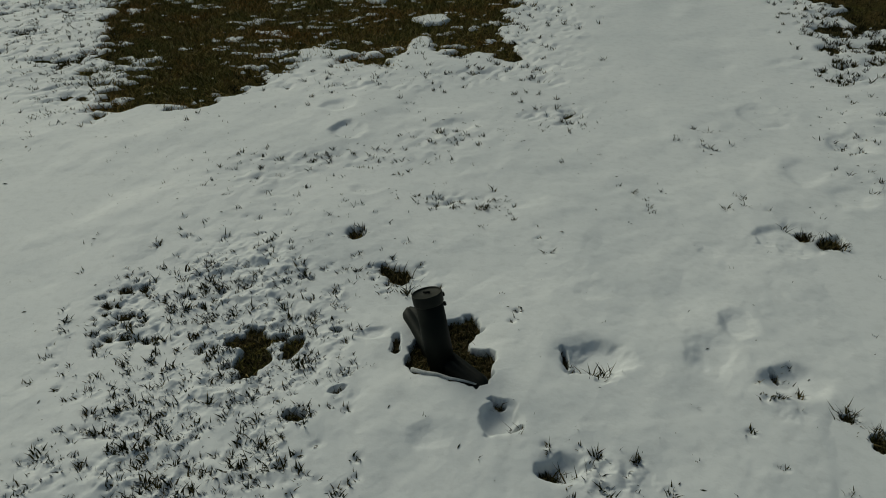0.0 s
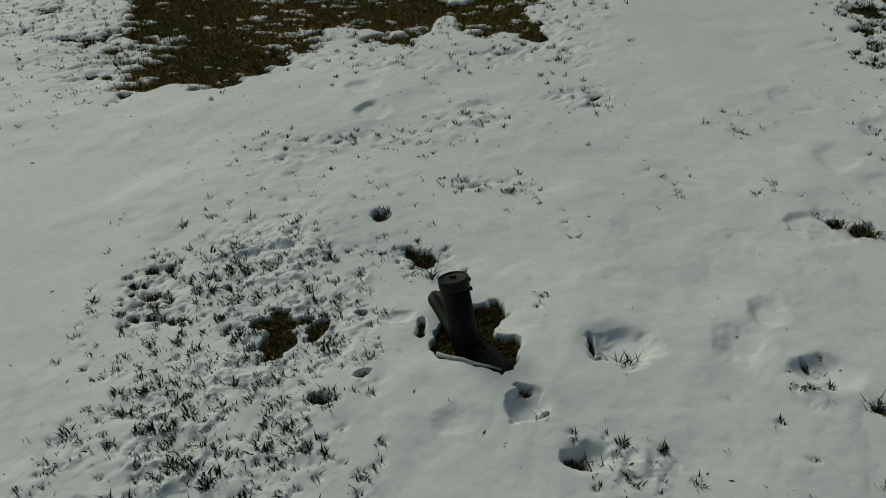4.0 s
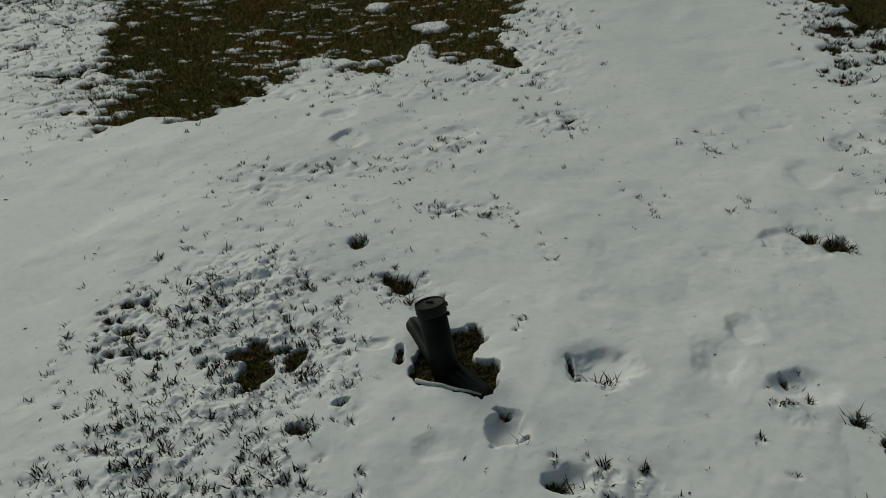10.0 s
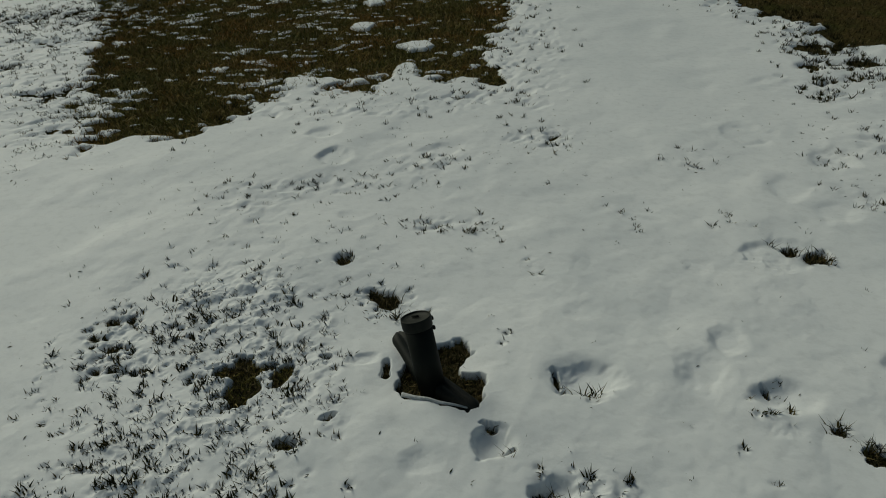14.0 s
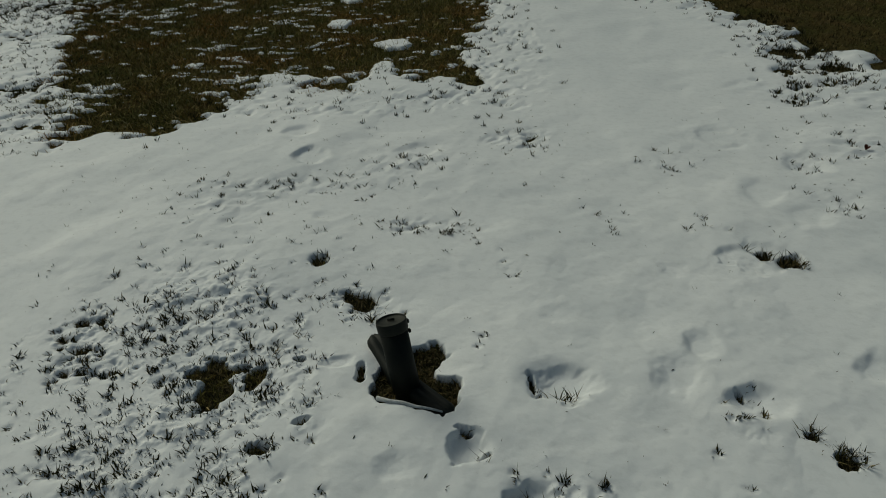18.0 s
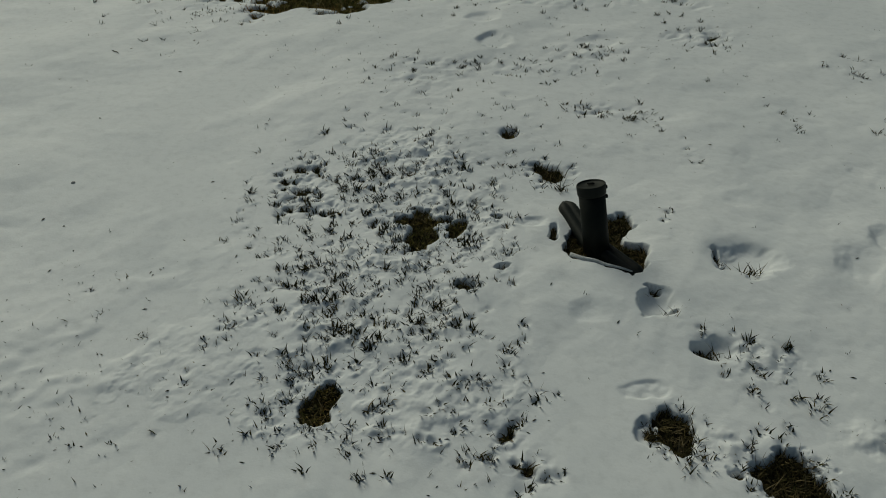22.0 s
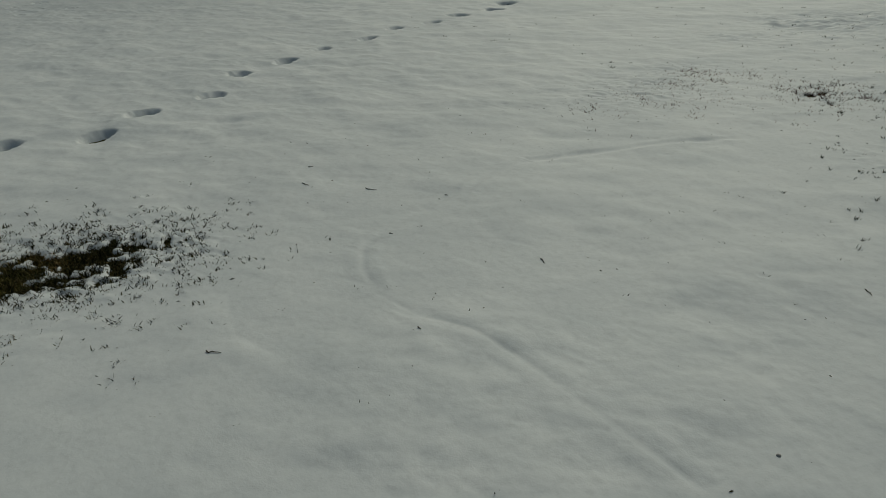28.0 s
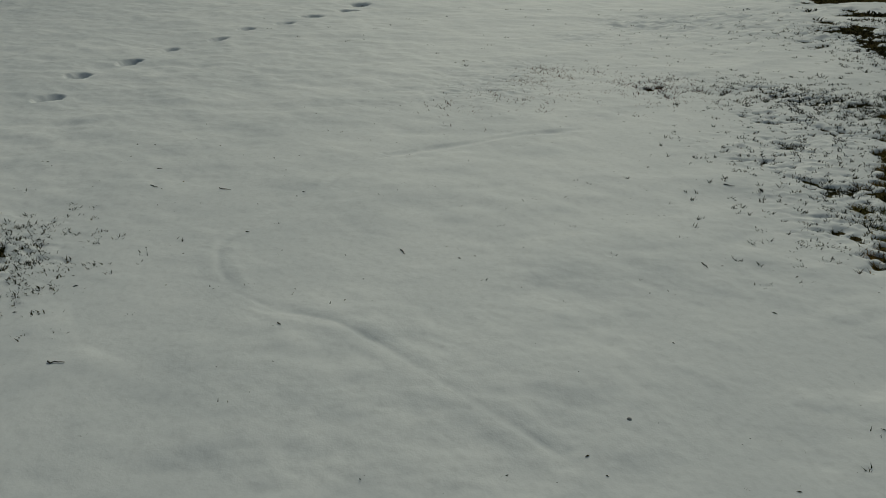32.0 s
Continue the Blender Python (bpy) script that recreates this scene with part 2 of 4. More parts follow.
# ---- the lawn's plan ----
GROUND_Z = -0.022
PATCH_NEAR = [(-1.86, 3.78), (-1.40, 3.95), (-1.2, 4.36), (-0.95, 4.62), (-0.44, 4.48), (-0.33, 4.80), (0.28, 4.55), (0.25, 5.5),
              (0.45, 6.5), (0.8, 7.2), (0.6, 8.2), (-1.9, 8.0), (-3.0, 7.9), (-3.2, 7.1), (-2.74, 6.1), (-2.34, 4.9), (-2.10, 4.25)]
PATCH_RIGHT = [(2.80, 4.0), (2.62, 5.1), (2.46, 5.5), (2.24, 6.1), (2.05, 6.8), (1.8, 8.6), (3.5, 9.6), (7, 9.6), (8, 6), (5, 4.2)]
LAWN_FAR = [(-13.8, 22.0), (-9.0, 16.0), (-6.7, 14.2), (-4.9, 12.7), (-3.7, 12.5), (-2.2, 11.9), (2, 12.2), (12, 12.5), (16, 24.2), (-13.2, 24.4)]
LAWN_TREE = [(-29.8, 2.0), (-30.9, 4.7), (-32.6, 7.7), (-36.2, 13.0), (-43, 13.5), (-50, 8.5), (-46, -2)]
# where the snow is thin and grass comes through: x, y, half-widths, tufts, thinning
CLUMPS_A = [
    (-0.81, 2.24, 0.152, 0.127, 52, 0.016), (-0.71, 2.36, 0.172, 0.067, 15, 0.01), (-0.84, 2.14, 0.081, 0.083, 20, 0.016), (-0.92, 1.99, 0.078, 0.076, 24, 0.009),
    (-1.07, 2.01, 0.052, 0.079, 7, 0.01), (-1.1, 1.96, 0.077, 0.043, 3, 0.003), (-0.71, 2.09, 0.08, 0.091, 23, 0.016), (-0.55, 2.03, 0.051, 0.064, 6, 0.01),
    (-0.48, 1.94, 0.043, 0.069, 12, 0.016), (-0.43, 1.88, 0.054, 0.048, 11, 0.016), (-0.51, 1.79, 0.071, 0.045, 8, 0.01)]
CLUMPS_B = [
    (-0.66, 1.79, 0.059, 0.055, 14, 0.016), (-0.75, 1.94, 0.038, 0.061, 5, 0.01), (-0.78, 1.79, 0.059, 0.056, 8, 0.01), (-0.86, 1.72, 0.058, 0.054, 14, 0.016),
    (-0.74, 1.67, 0.046, 0.042, 10, 0.016), (-0.89, 1.59, 0.056, 0.049, 14, 0.016), (-0.78, 1.58, 0.055, 0.048, 14, 0.016), (-0.71, 1.56, 0.027, 0.055, 4, 0.01),
    (-0.51, 1.56, 0.055, 0.061, 19, 0.016), (-0.47, 1.47, 0.052, 0.057, 19, 0.016), (-0.3, 1.72, 0.029, 0.03, 4, 0.016)]
CLUMPS_C = [
    (-0.51, 1.39, 0.05, 0.04, 3, 0.003), (-0.19, 2.29, 0.069, 0.074, 18, 0.009), (-0.25, 2.39, 0.086, 0.052, 6, 0.01), (-0.4, 2.2, 0.027, 0.035, 3, 0.016),
    (-1.09, 2.25, 0.056, 0.078, 3, 0.003), (-0.55, 1.73, 0.046, 0.035, 4, 0.01), (-0.41, 1.39, 0.081, 0.039, 4, 0.003), (-0.4, 2.08, 0.078, 0.134, 7, 0.003),
    (-0.81, 1.46, 0.064, 0.059, 12, 0.01), (-0.82, 1.41, 0.052, 0.035, 12, 0.016), (-0.73, 1.42, 0.052, 0.056, 19, 0.016)]
CLUMPS_D = [
    (-0.68, 1.35, 0.041, 0.046, 13, 0.016), (-1.01, 1.38, 0.036, 0.021, 3, 0.01), (-1.07, 1.45, 0.016, 0.019, 3, 0.016), (-1.09, 1.77, 0.06, 0.038, 3, 0.003),
    (-1.07, 2.0, 0.044, 0.06, 14, 0.008), (-1.13, 2.14, 0.08, 0.034, 6, 0.01), (-1.07, 1.78, 0.058, 0.035, 3, 0.003), (-1.2, 2.25, 0.083, 0.048, 3, 0.003),
    (-1.1, 2.24, 0.041, 0.047, 4, 0.01), (-1.08, 1.46, 0.032, 0.028, 3, 0.003)]
THIN_NEAR = CLUMPS_A + CLUMPS_B + CLUMPS_C + CLUMPS_D
THIN_FORE = [
    (-0.73, 1.14, 0.11, 0.11, 34, 0.014), (-0.58, 1.20, 0.10, 0.06, 14, 0.008), (-0.40, 1.10, 0.12, 0.12, 14, 0.006),
    (-0.59, 1.92, 0.16, 0.14, 10, 0.018),     (-0.74, 1.20, 0.16, 0.06, 20, 0.010), (-0.82, 1.04, 0.06, 0.06, 14, 0.014), (-0.56, 1.0, 0.03, 0.05, 8, 0.014), (-0.28, 1.13, 0.08, 0.09, 14, 0.010), (-0.20, 1.30, 0.04, 0.09, 7, 0.006),
    (-0.27, 0.94, 0.05, 0.04, 6, 0.016), (-0.13, 0.97, 0.05, 0.05, 5, 0.012), (-1.40, 0.80, 0.2, 0.12, 3, 0.003), (-1.55, 1.13, 0.2, 0.08, 3, 0.003),
    (0.50, 1.39, 0.05, 0.08, 10, 0.012), (0.39, 1.44, 0.05, 0.07, 9, 0.014),
    (0.64, 1.19, 0.06, 0.05, 8, 0.014), (0.94, 1.69, 0.07, 0.08, 8, 0.008), (0.28, 1.13, 0.06, 0.04, 8, 0.016)]
THIN_MIDDLE = [
    (0.46, 3.74, 0.16, 0.12, 13, 0.016), (-0.09, 3.48, 0.17, 0.14, 16, 0.014),
    (-0.55, 3.26, 0.15, 0.07, 11, 0.016), (-0.32, 3.22, 0.15, 0.07, 8, 0.008), (-0.85, 3.12, 0.18, 0.16, 15, 0.010),
    (-0.01, 2.89, 0.18, 0.06, 14, 0.016), (0.18, 2.77, 0.08, 0.07, 7, 0.010), (0.77, 2.85, 0.08, 0.06, 5, 0.008),
    (1.10, 3.42, 0.12, 0.08, 7, 0.008), (1.72, 3.01, 0.10, 0.13, 10, 0.010), (2.04, 3.58, 0.12, 0.18, 12, 0.014)]
THIN_MORE = [
    (0.93, 1.24, 0.06, 0.04, 6, 0.012), (0.79, 1.23, 0.05, 0.03, 4, 0.010), (1.06, 1.27, 0.06, 0.04, 5, 0.010), (-0.45, 1.29, 0.05, 0.03, 5, 0.012),
    (-0.29, 1.19, 0.04, 0.03, 5, 0.012), (-0.24, 1.08, 0.04, 0.03, 5, 0.014), (-0.56, 1.00, 0.03, 0.03, 5, 0.014), (-0.39, 1.04, 0.10, 0.03, 6, 0.008),
    (1.11, 2.79, 0.06, 0.06, 5, 0.006), (0.33, 2.54, 0.03, 0.08, 3, 0.006), (-0.62, 2.62, 0.25, 0.20, 10, 0.004),
    (-0.95, 2.62, 0.30, 0.28, 12, 0.004), (0.15, 1.98, 0.10, 0.12, 5, 0.004), (1.74, 3.41, 0.10, 0.12, 6, 0.014),
    (2.35, 4.6, 0.16, 0.5, 60, 0.020), (2.2, 5.6, 0.15, 0.5, 50, 0.022), (1.85, 6.6, 0.2, 0.5, 24, 0.018), (-0.6, 4.25, 0.5, 0.12, 26, 0.020), (0.1, 4.35, 0.3, 0.12, 14, 0.018), (0.45, 5.6, 0.22, 0.8, 36, 0.026),
    (-1.38, 1.12, 0.45, 0.34, 0, 0.008), (-2.30, 4.4, 0.28, 0.5, 60, 0.017), (-2.85, 6.0, 0.34, 0.9, 80, 0.022), (-3.3, 5.2, 0.3, 0.5, 30, 0.012)]
THIN_RIGHT = [
    (2.26, 5.13, 0.09, 0.11, 14, 0.060), (2.44, 5.05, 0.10, 0.10, 16, 0.068), (2.44, 5.43, 0.12, 0.12, 16, 0.068), (2.11, 4.43, 0.09, 0.06, 10, 0.055), (2.14, 4.73, 0.07, 0.08, 9, 0.055),
    (2.32, 4.51, 0.09, 0.06, 12, 0.060), (2.28, 4.79, 0.07, 0.09, 10, 0.058), (2.48, 4.77, 0.10, 0.08, 12, 0.068), (2.34, 5.87, 0.12, 0.12, 14, 0.068), (2.05, 4.22, 0.10, 0.05, 10, 0.051)]
THIN_FIELD = [
    (-4.14, 4.37, 0.07, 0.04, 0, 0.004),     (-4.72, 0.12, 0.18, 0.26, 60, 0.020), (-4.66, 0.30, 0.30, 0.34, 230, 0.018), (-4.64, 0.62, 0.28, 0.26, 130, 0.020), (-4.62, 1.00, 0.34, 0.24, 22, 0.003), (-4.2, 0.35, 0.35, 0.3, 18, 0.004),
    (-3.44, 6.58, 0.55, 0.30, 190, 0.036), (-3.13, 5.85, 0.60, 0.20, 42, 0.020), (-3.03, 5.27, 0.13, 0.13, 16, 0.024), (-3.07, 4.81, 0.30, 0.18, 20, 0.012),
    (-2.53, 5.11, 0.14, 0.14, 16, 0.020), (-2.47, 4.68, 0.22, 0.16, 24, 0.018), (-2.15, 4.2, 0.22, 0.45, 56, 0.009), (-4.80, 10.1, 0.45, 0.60, 130, 0.024),
    (-3.80, 9.4, 0.28, 0.65, 140, 0.034), (-3.15, 8.2, 0.24, 0.40, 70, 0.026), (-5.6, 9.4, 1.3, 1.4, 60, 0.006)]
THIN_RED = [
    (-5.48, 4.85, 0.42, 0.45, 150, 0.011), (-5.88, 5.88, 0.26, 0.26, 90, 0.013), (-5.65, 5.35, 0.32, 0.32, 60, 0.010), (-4.70, 6.05, 0.45, 0.42, 130, 0.008),
    (-7.1, 8.96, 0.30, 0.40, 14, 0.012), (-6.66, 7.48, 0.35, 0.25, 12, 0.010), (-6.4, 10.1, 0.6, 1.6, 46, 0.012)]
# pressed or melted hollows: x, y, half-length, half-width, turn, depth, snow left at the bottom
PRINTS_NEAR = [
    (0.450, 1.885, 0.105, 0.085, 10, 0.025, 0.007), (0.80, 1.91, 0.115, 0.085, 55, 0.014, 0.012), (0.90, 2.06, 0.095, 0.06, 60, 0.014, 0.012),
    (0.970, 1.810, 0.080, 0.055, 20, 0.016, 0.008), (0.152, 1.625, 0.062, 0.042, 70, 0.026, 0.009), (-0.03, 1.56, 0.065, 0.045, 5, 0.008, 0.014),
    (0.302, 1.455, 0.052, 0.040, 10, 0.036, -0.004), (0.13, 1.285, 0.085, 0.04, 10, 0.026, 0.01), (0.92, 2.50, 0.055, 0.05, 10, 0.006, 0.02),
    (0.48, 2.24, 0.065, 0.07, 30, 0.006, 0.02), (1.41, 1.96, 0.09, 0.06, 40, 0.035, 0.01), (-0.24, 2.00, 0.055, 0.032, 5, 0.02, 0.01), (0.12, 1.14, 0.03, 0.05, 10, 0.04, 0.0)]
PRINTS_MIDDLE = [
    (1.47, 3.69, 0.115, 0.16, 10, 0.026, 0.012), (1.24, 2.58, 0.11, 0.10, 20, 0.026, 0.012), (1.79, 5.06, 0.17, 0.17, 0, 0.02, 0.012),
    (1.45, 3.12, 0.14, 0.10, 60, 0.018, 0.015), (1.58, 2.90, 0.13, 0.09, 40, 0.018, 0.015), (-0.55, 3.56, 0.09, 0.075, 30, 0.021, 0.012),
    (-0.65, 3.87, 0.10, 0.07, 10, 0.018, 0.012), (-0.40, 2.96, 0.07, 0.04, 0, 0.014, 0.012), (1.90, 4.36, 0.16, 0.24, 30, 0.026, 0.01),
    (1.74, 3.41, 0.09, 0.10, 20, 0.028, 0.006), (-1.38, 1.57, 0.10, 0.05, 15, 0.009, 0.014), (-4.23, 4.32, 0.045, 0.13, -40, 0.008, 0.008),
    (-0.02, 3.62, 0.09, 0.07, 10, 0.016, 0.012)]
BARE_SPOTS = [
    (0.0, 1.94, 0.12, 0.14, 0, 0.10, -0.03), (-0.162, 1.955, 0.016, 0.050, 0, 0.08, -0.02), (-0.615, 1.965, 0.080, 0.062, 0, 0.08, -0.02), (-0.587, 1.875, 0.056, 0.066, 0, 0.07, -0.02),
    (-0.71, 1.10, 0.040, 0.075, 0, 0.08, -0.015), (0.19, 1.16, 0.05, 0.07, 0, 0.08, -0.015), (0.43, 1.05, 0.09, 0.075, 0, 0.08, -0.015), (-0.38, 2.61, 0.028, 0.03, 0, 0.05, -0.005),
    (-0.41, 1.63, 0.025, 0.025, 0, 0.05, -0.005), (1.15, 1.575, 0.030, 0.030, 0, 0.07, -0.01), (1.09, 1.66, 0.014, 0.016, 0, 0.06, -0.01), (-3.32, 10.30, 0.22, 0.60, 14, 0.12, -0.03),
    (1.36, 2.55, 0.042, 0.034, 10, 0.07, -0.01), (1.275, 2.60, 0.022, 0.018, 0, 0.06, -0.008), (-0.48, 1.95, 0.030, 0.045, 0, 0.07, -0.012), (-2.22, 9.38, 0.13, 0.12, 0, 0.09, -0.02)]
CRACKS = [(0.150, 1.688, 0.024, 0.010, -25), (0.192, 1.585, 0.022, 0.011, 20), (0.350, 1.87, 0.010, 0.026, 15), (0.352, 1.905, 0.008, 0.034, 8), (0.366, 1.835, 0.008, 0.028, -20),
          (0.945, 1.822, 0.010, 0.022, 20), (-0.31, 1.73, 0.026, 0.012, 30), (-0.36, 2.02, 0.020, 0.010, -20)]
PIT_HOLE = [(-0.003, 2.084), (0.066, 2.116), (0.091, 2.03), (0.064, 1.945), (0.130, 1.905), (0.128, 1.800), (0.132, 1.754), (0.090, 1.744), (0.020, 1.778), (-0.100, 1.828), (-0.124, 1.940), (-0.08, 2.03)]
SNOW_BITS = [(-0.71, 6.0, 0.14, 0.12), (-0.24, 5.44, 0.12, 0.13), (-0.30, 4.88, 0.09, 0.2), (-0.85, 4.72, 0.30, 0.10), (-0.70, 6.75, 0.13, 0.12), (-1.07, 6.95, 0.16, 0.12), (-0.75, 4.42, 0.16, 0.05)]
TRAIL = [(-6.904, 0.963), (-7.345, 1.384), (-7.649, 2.026), (-8.313, 2.499), (-8.625, 3.101), (-9.137, 3.69), (-9.299, 4.363), (-9.746, 4.955),
         (-9.868, 5.561), (-10.136, 6.154), (-10.316, 6.849), (-10.742, 7.377), (-10.949, 8.035), (-11.396, 8.641), (-11.755, 9.33),
         (-12.2, 9.75), (-12.604, 10.341), (-13.0, 10.95), (-13.472, 11.512), (-13.7, 12.2), (-14.0, 12.9), (-14.6, 13.6), (-15.427, 14.642), (-7.0, 0.33), (-6.8, -0.3)]
BURROW = [(-1.96, 1.72), (-2.306, 1.704), (-2.496, 1.702), (-2.819, 1.707), (-3.071, 1.677), (-3.302, 1.559), (-3.551, 1.511), (-3.782, 1.559), (-4.0, 1.66),
          (-4.106, 1.795), (-4.274, 2.114), (-4.39, 2.512), (-4.57, 2.835), (-4.63, 3.142), (-4.544, 3.544), (-4.415, 3.935), (-4.304, 4.212), (-4.136, 4.647)]
# ground trodden or washed lower: x, y, half-widths, depth
SUNKEN = [(0.43, 1.90, 0.10, 0.08, 0.022), (0.16, 1.62, 0.05, 0.05, 0.024), (0.31, 1.455, 0.06, 0.045, 0.016), (0.0, 1.94, 0.13, 0.14, 0.018),
          (0.19, 1.16, 0.06, 0.07, 0.014), (0.43, 1.05, 0.09, 0.07, 0.012), (1.0, 1.79, 0.08, 0.06, 0.015), (-3.30, 10.30, 0.24, 0.58, 0.15)]
PIT = (-2.47, 10.23)
PIT_R = 0.73
TREE_PAIR, TREE_LEFT, TREE_BIG = (-18.9, 7.2), (-32.6, 5.27), (-6.15, 22.5)


def drift(x, y):
    """Where the untouched snow lies deeper."""
    return step(-5.2, -6.6, x) * step(15, 10, y) * step(-17, -13, x)


def ground_height(x, y):
    x, y = np.asarray(x, np.float32), np.asarray(y, np.float32)
    sunk = np.zeros(x.shape, np.float32)
    for cx, cy, a, b, deep in SUNKEN:
        near = (np.abs(x - cx) < 2.2 * a) & (np.abs(y - cy) < 2.2 * b)
        q = ((x[near] - cx) / a) ** 2 + ((y[near] - cy) / b) ** 2
        sunk[near] = np.maximum(sunk[near], deep * np.exp(-q * q))
    return GROUND_Z - sunk - 0.035 * drift(x, y) + 0.006 * fbm(x, y, 0.7, 2, 3) + 0.04 * step(8, 30, np.hypot(x, y - 3)) * fbm(x, y, 7, 2, 9)


def thinness(x, y, rows):
    total = 0
    for cx, cy, a, b, tufts, amount in rows:
        q = ((x - cx) / (a * 1.25)) ** 2 + ((y - cy) / (b * 1.25)) ** 2
        total = total + amount * np.exp(-q * 0.9)
    return total


def thinness_on_lines(xs, ys, rows):
    """The same on a grid, as one product of matrices."""
    c = np.array([r[:6] for r in rows])
    ex = np.exp(-0.9 * ((xs[None] - c[:, :1]) / (1.25 * c[:, 2:3])) ** 2)
    ey = np.exp(-0.9 * ((ys[None] - c[:, 1:2]) / (1.25 * c[:, 3:4])) ** 2) * c[:, 5:6]
    return (ey.T @ ex).astype(np.float32)


ZONES = THIN_NEAR + THIN_FORE + THIN_MIDDLE + THIN_MORE + THIN_RIGHT + THIN_FIELD + THIN_RED
PATCHES = [(PATCH_NEAR, 0.22), (PATCH_RIGHT, 0.30), (LAWN_FAR, 0.8), (LAWN_TREE, 1.2)]


def bare_share(x, y):
    """1 on the bare stretches of lawn, 0 on closed snow."""
    share = np.zeros(np.shape(x), np.float32)
    for ring, soft in PATCHES:
        d = inside(x, y, ring, 2.0)
        near = d < 3 * soft
        px, py = x[near], y[near]
        d = d[near] + soft * (0.5 * fbm(px, py, soft * 2.2, 3, 11) + 0.8 * fbm(px, py, max(0.15, 0.6 * soft), 3, 13))
        share[near] = np.maximum(share[near], step(0.30 * soft, -0.45 * soft, d))
    return share


def hollow(x, y, row, sharp=0.72, ragged=0.5, grain=0.06):
    cx, cy, a, b, turn, depth, left = row
    c, s = math.cos(radians(turn)), math.sin(radians(turn))
    u, v = (x - cx) * c + (y - cy) * s, -(x - cx) * s + (y - cy) * c
    r = np.sqrt((u / a) ** 2 + (v / b) ** 2) + ragged * fbm(x, y, grain, 3, 21)
    return step(1.2, sharp, r)


def window(xs, ys, cx, cy, reach):
    i0, i1 = np.searchsorted(xs, (cx - reach, cx + reach))
    j0, j1 = np.searchsorted(ys, (cy - reach, cy + reach))
    return slice(j0, j1), slice(i0, i1)


def snow_depth(xs, ys):
    """Thickness of the snow over grid lines, without the small hollows that the tufts melt."""
    x, y = (g.astype(np.float32) for g in np.meshgrid(xs, ys))
    away = np.hypot(x, y - 2)
    deep = drift(x, y)
    t = 0.026 + 0.024 * fbm(x, y, 0.55, 2, 1) + 0.0110 * fbm(x, y, 0.19, 2, 2) + 0.013 * step(2.5, 8, away) * fbm(x, y, 0.17, 3, 4) + 0.0030 * step(4, 2.5, away) * fbm(x, y, 0.055, 3, 12)
    t = t + 0.035 * deep + 0.020 * step(1.5, 3.0, away) * fbm(x, y, 1.0, 2, 44)
    t = t + 0.012 * step(12, 25, away) * fbm(x, y, 1.1, 2, 6) - 0.008 * step(15, 24, away)
    far = away > 8.5
    fx, fy, fa = x[far], y[far], away[far]
    t[far] -= 0.030 * step(0.26, 0.42, fbm(fx, fy, 0.27, 2, 33) + 0.10 * step(-11, -5, fx) + 0.08 * step(16, 22, fa) - 0.06) * step(8.5, 13, fa) * step(45, 30, fa) * (1 - deep[far])
    # ragged thinning in front of the far lawn
    d = inside(x, y, LAWN_FAR, 4.0)
    edge = d < 4
    t[edge] -= 0.040 * step(1.3, 2.2, np.hypot(x[edge] - PIT[0], y[edge] - PIT[1])) * step(3.6, 0.1, d[edge]) * step(0.02, 0.34, fbm(x[edge], y[edge], 0.42, 3, 41) + 0.12 * step(2.5, 0.0, d[edge]))
    thin = thinness_on_lines(xs, ys, THIN_NEAR + THIN_FORE + THIN_MIDDLE + THIN_MORE + THIN_RIGHT)
    k = thin > 0.0015
    lumps = step(0.002, 0.014, thin[k])
    t[k] += -0.31 * thin[k] * (1.0 + 1.6 * fbm(x[k], y[k], 0.06, 2, 8)) + lumps * (0.015 * fbm(x[k], y[k], 0.040, 3, 14) + 0.010 * fbm(x[k], y[k], 0.13, 2, 16))
    thin = thinness_on_lines(xs, ys, THIN_FIELD + THIN_RED)
    k = thin > 0.0008
    kx, ky = x[k], y[k]
    f = step(7, 9, away[k])
    t[k] -= thin[k] * ((0.80 - 0.30 * f) + (1.3 + 0.3 * f) * fbm(kx, ky, 0.045, 3, 8) + 2.4 * f * fbm(kx, ky, 0.26, 3, 39))
    share = bare_share(x, y)
    edge = inside(x, y, PATCH_NEAR, 2.0)
    t = t * (0.62 + 0.38 * step(0.0, 0.35, edge + 0.2 * fbm(x, y, 0.3, 2, 37)))
    k = share > 0
    kx, ky, e = x[k], y[k], edge[k]
    lace = step(-0.30, 0.05, e + 0.35 * fbm(kx, ky, 0.5, 2, 36)) * step(0.7, 0.3, e)
    thick = fbm(kx * 0.55, ky, 0.052, 3, 15) + 0.20 * fbm(kx, ky, 0.5, 2, 18)
    scraps = np.clip(0.09 * (thick - 0.48 + 0.10 * step(0.3, -1.5, kx) * step(9, 7, ky) + 0.08 * step(9, 8, ky) - 0.30 * step(9, 11, ky) - 0.22 * step(1.2, 1.8, kx) + 0.20 * lace), -0.05, 0.004 + 0.006 * lace)
    for cx, cy, a, b in SNOW_BITS:
        near = np.hypot(kx - cx, ky - cy) < 0.7
        scraps[near] = np.maximum(scraps[near], -0.04 + 0.062 * step(1.25, 0.5, np.hypot((kx[near] - cx) / a, (ky[near] - cy) / b) + 0.9 * fbm(kx[near], ky[near], 0.12, 3, 17)))
    t[k] = t[k] * (1 - share[k]) + scraps * share[k]
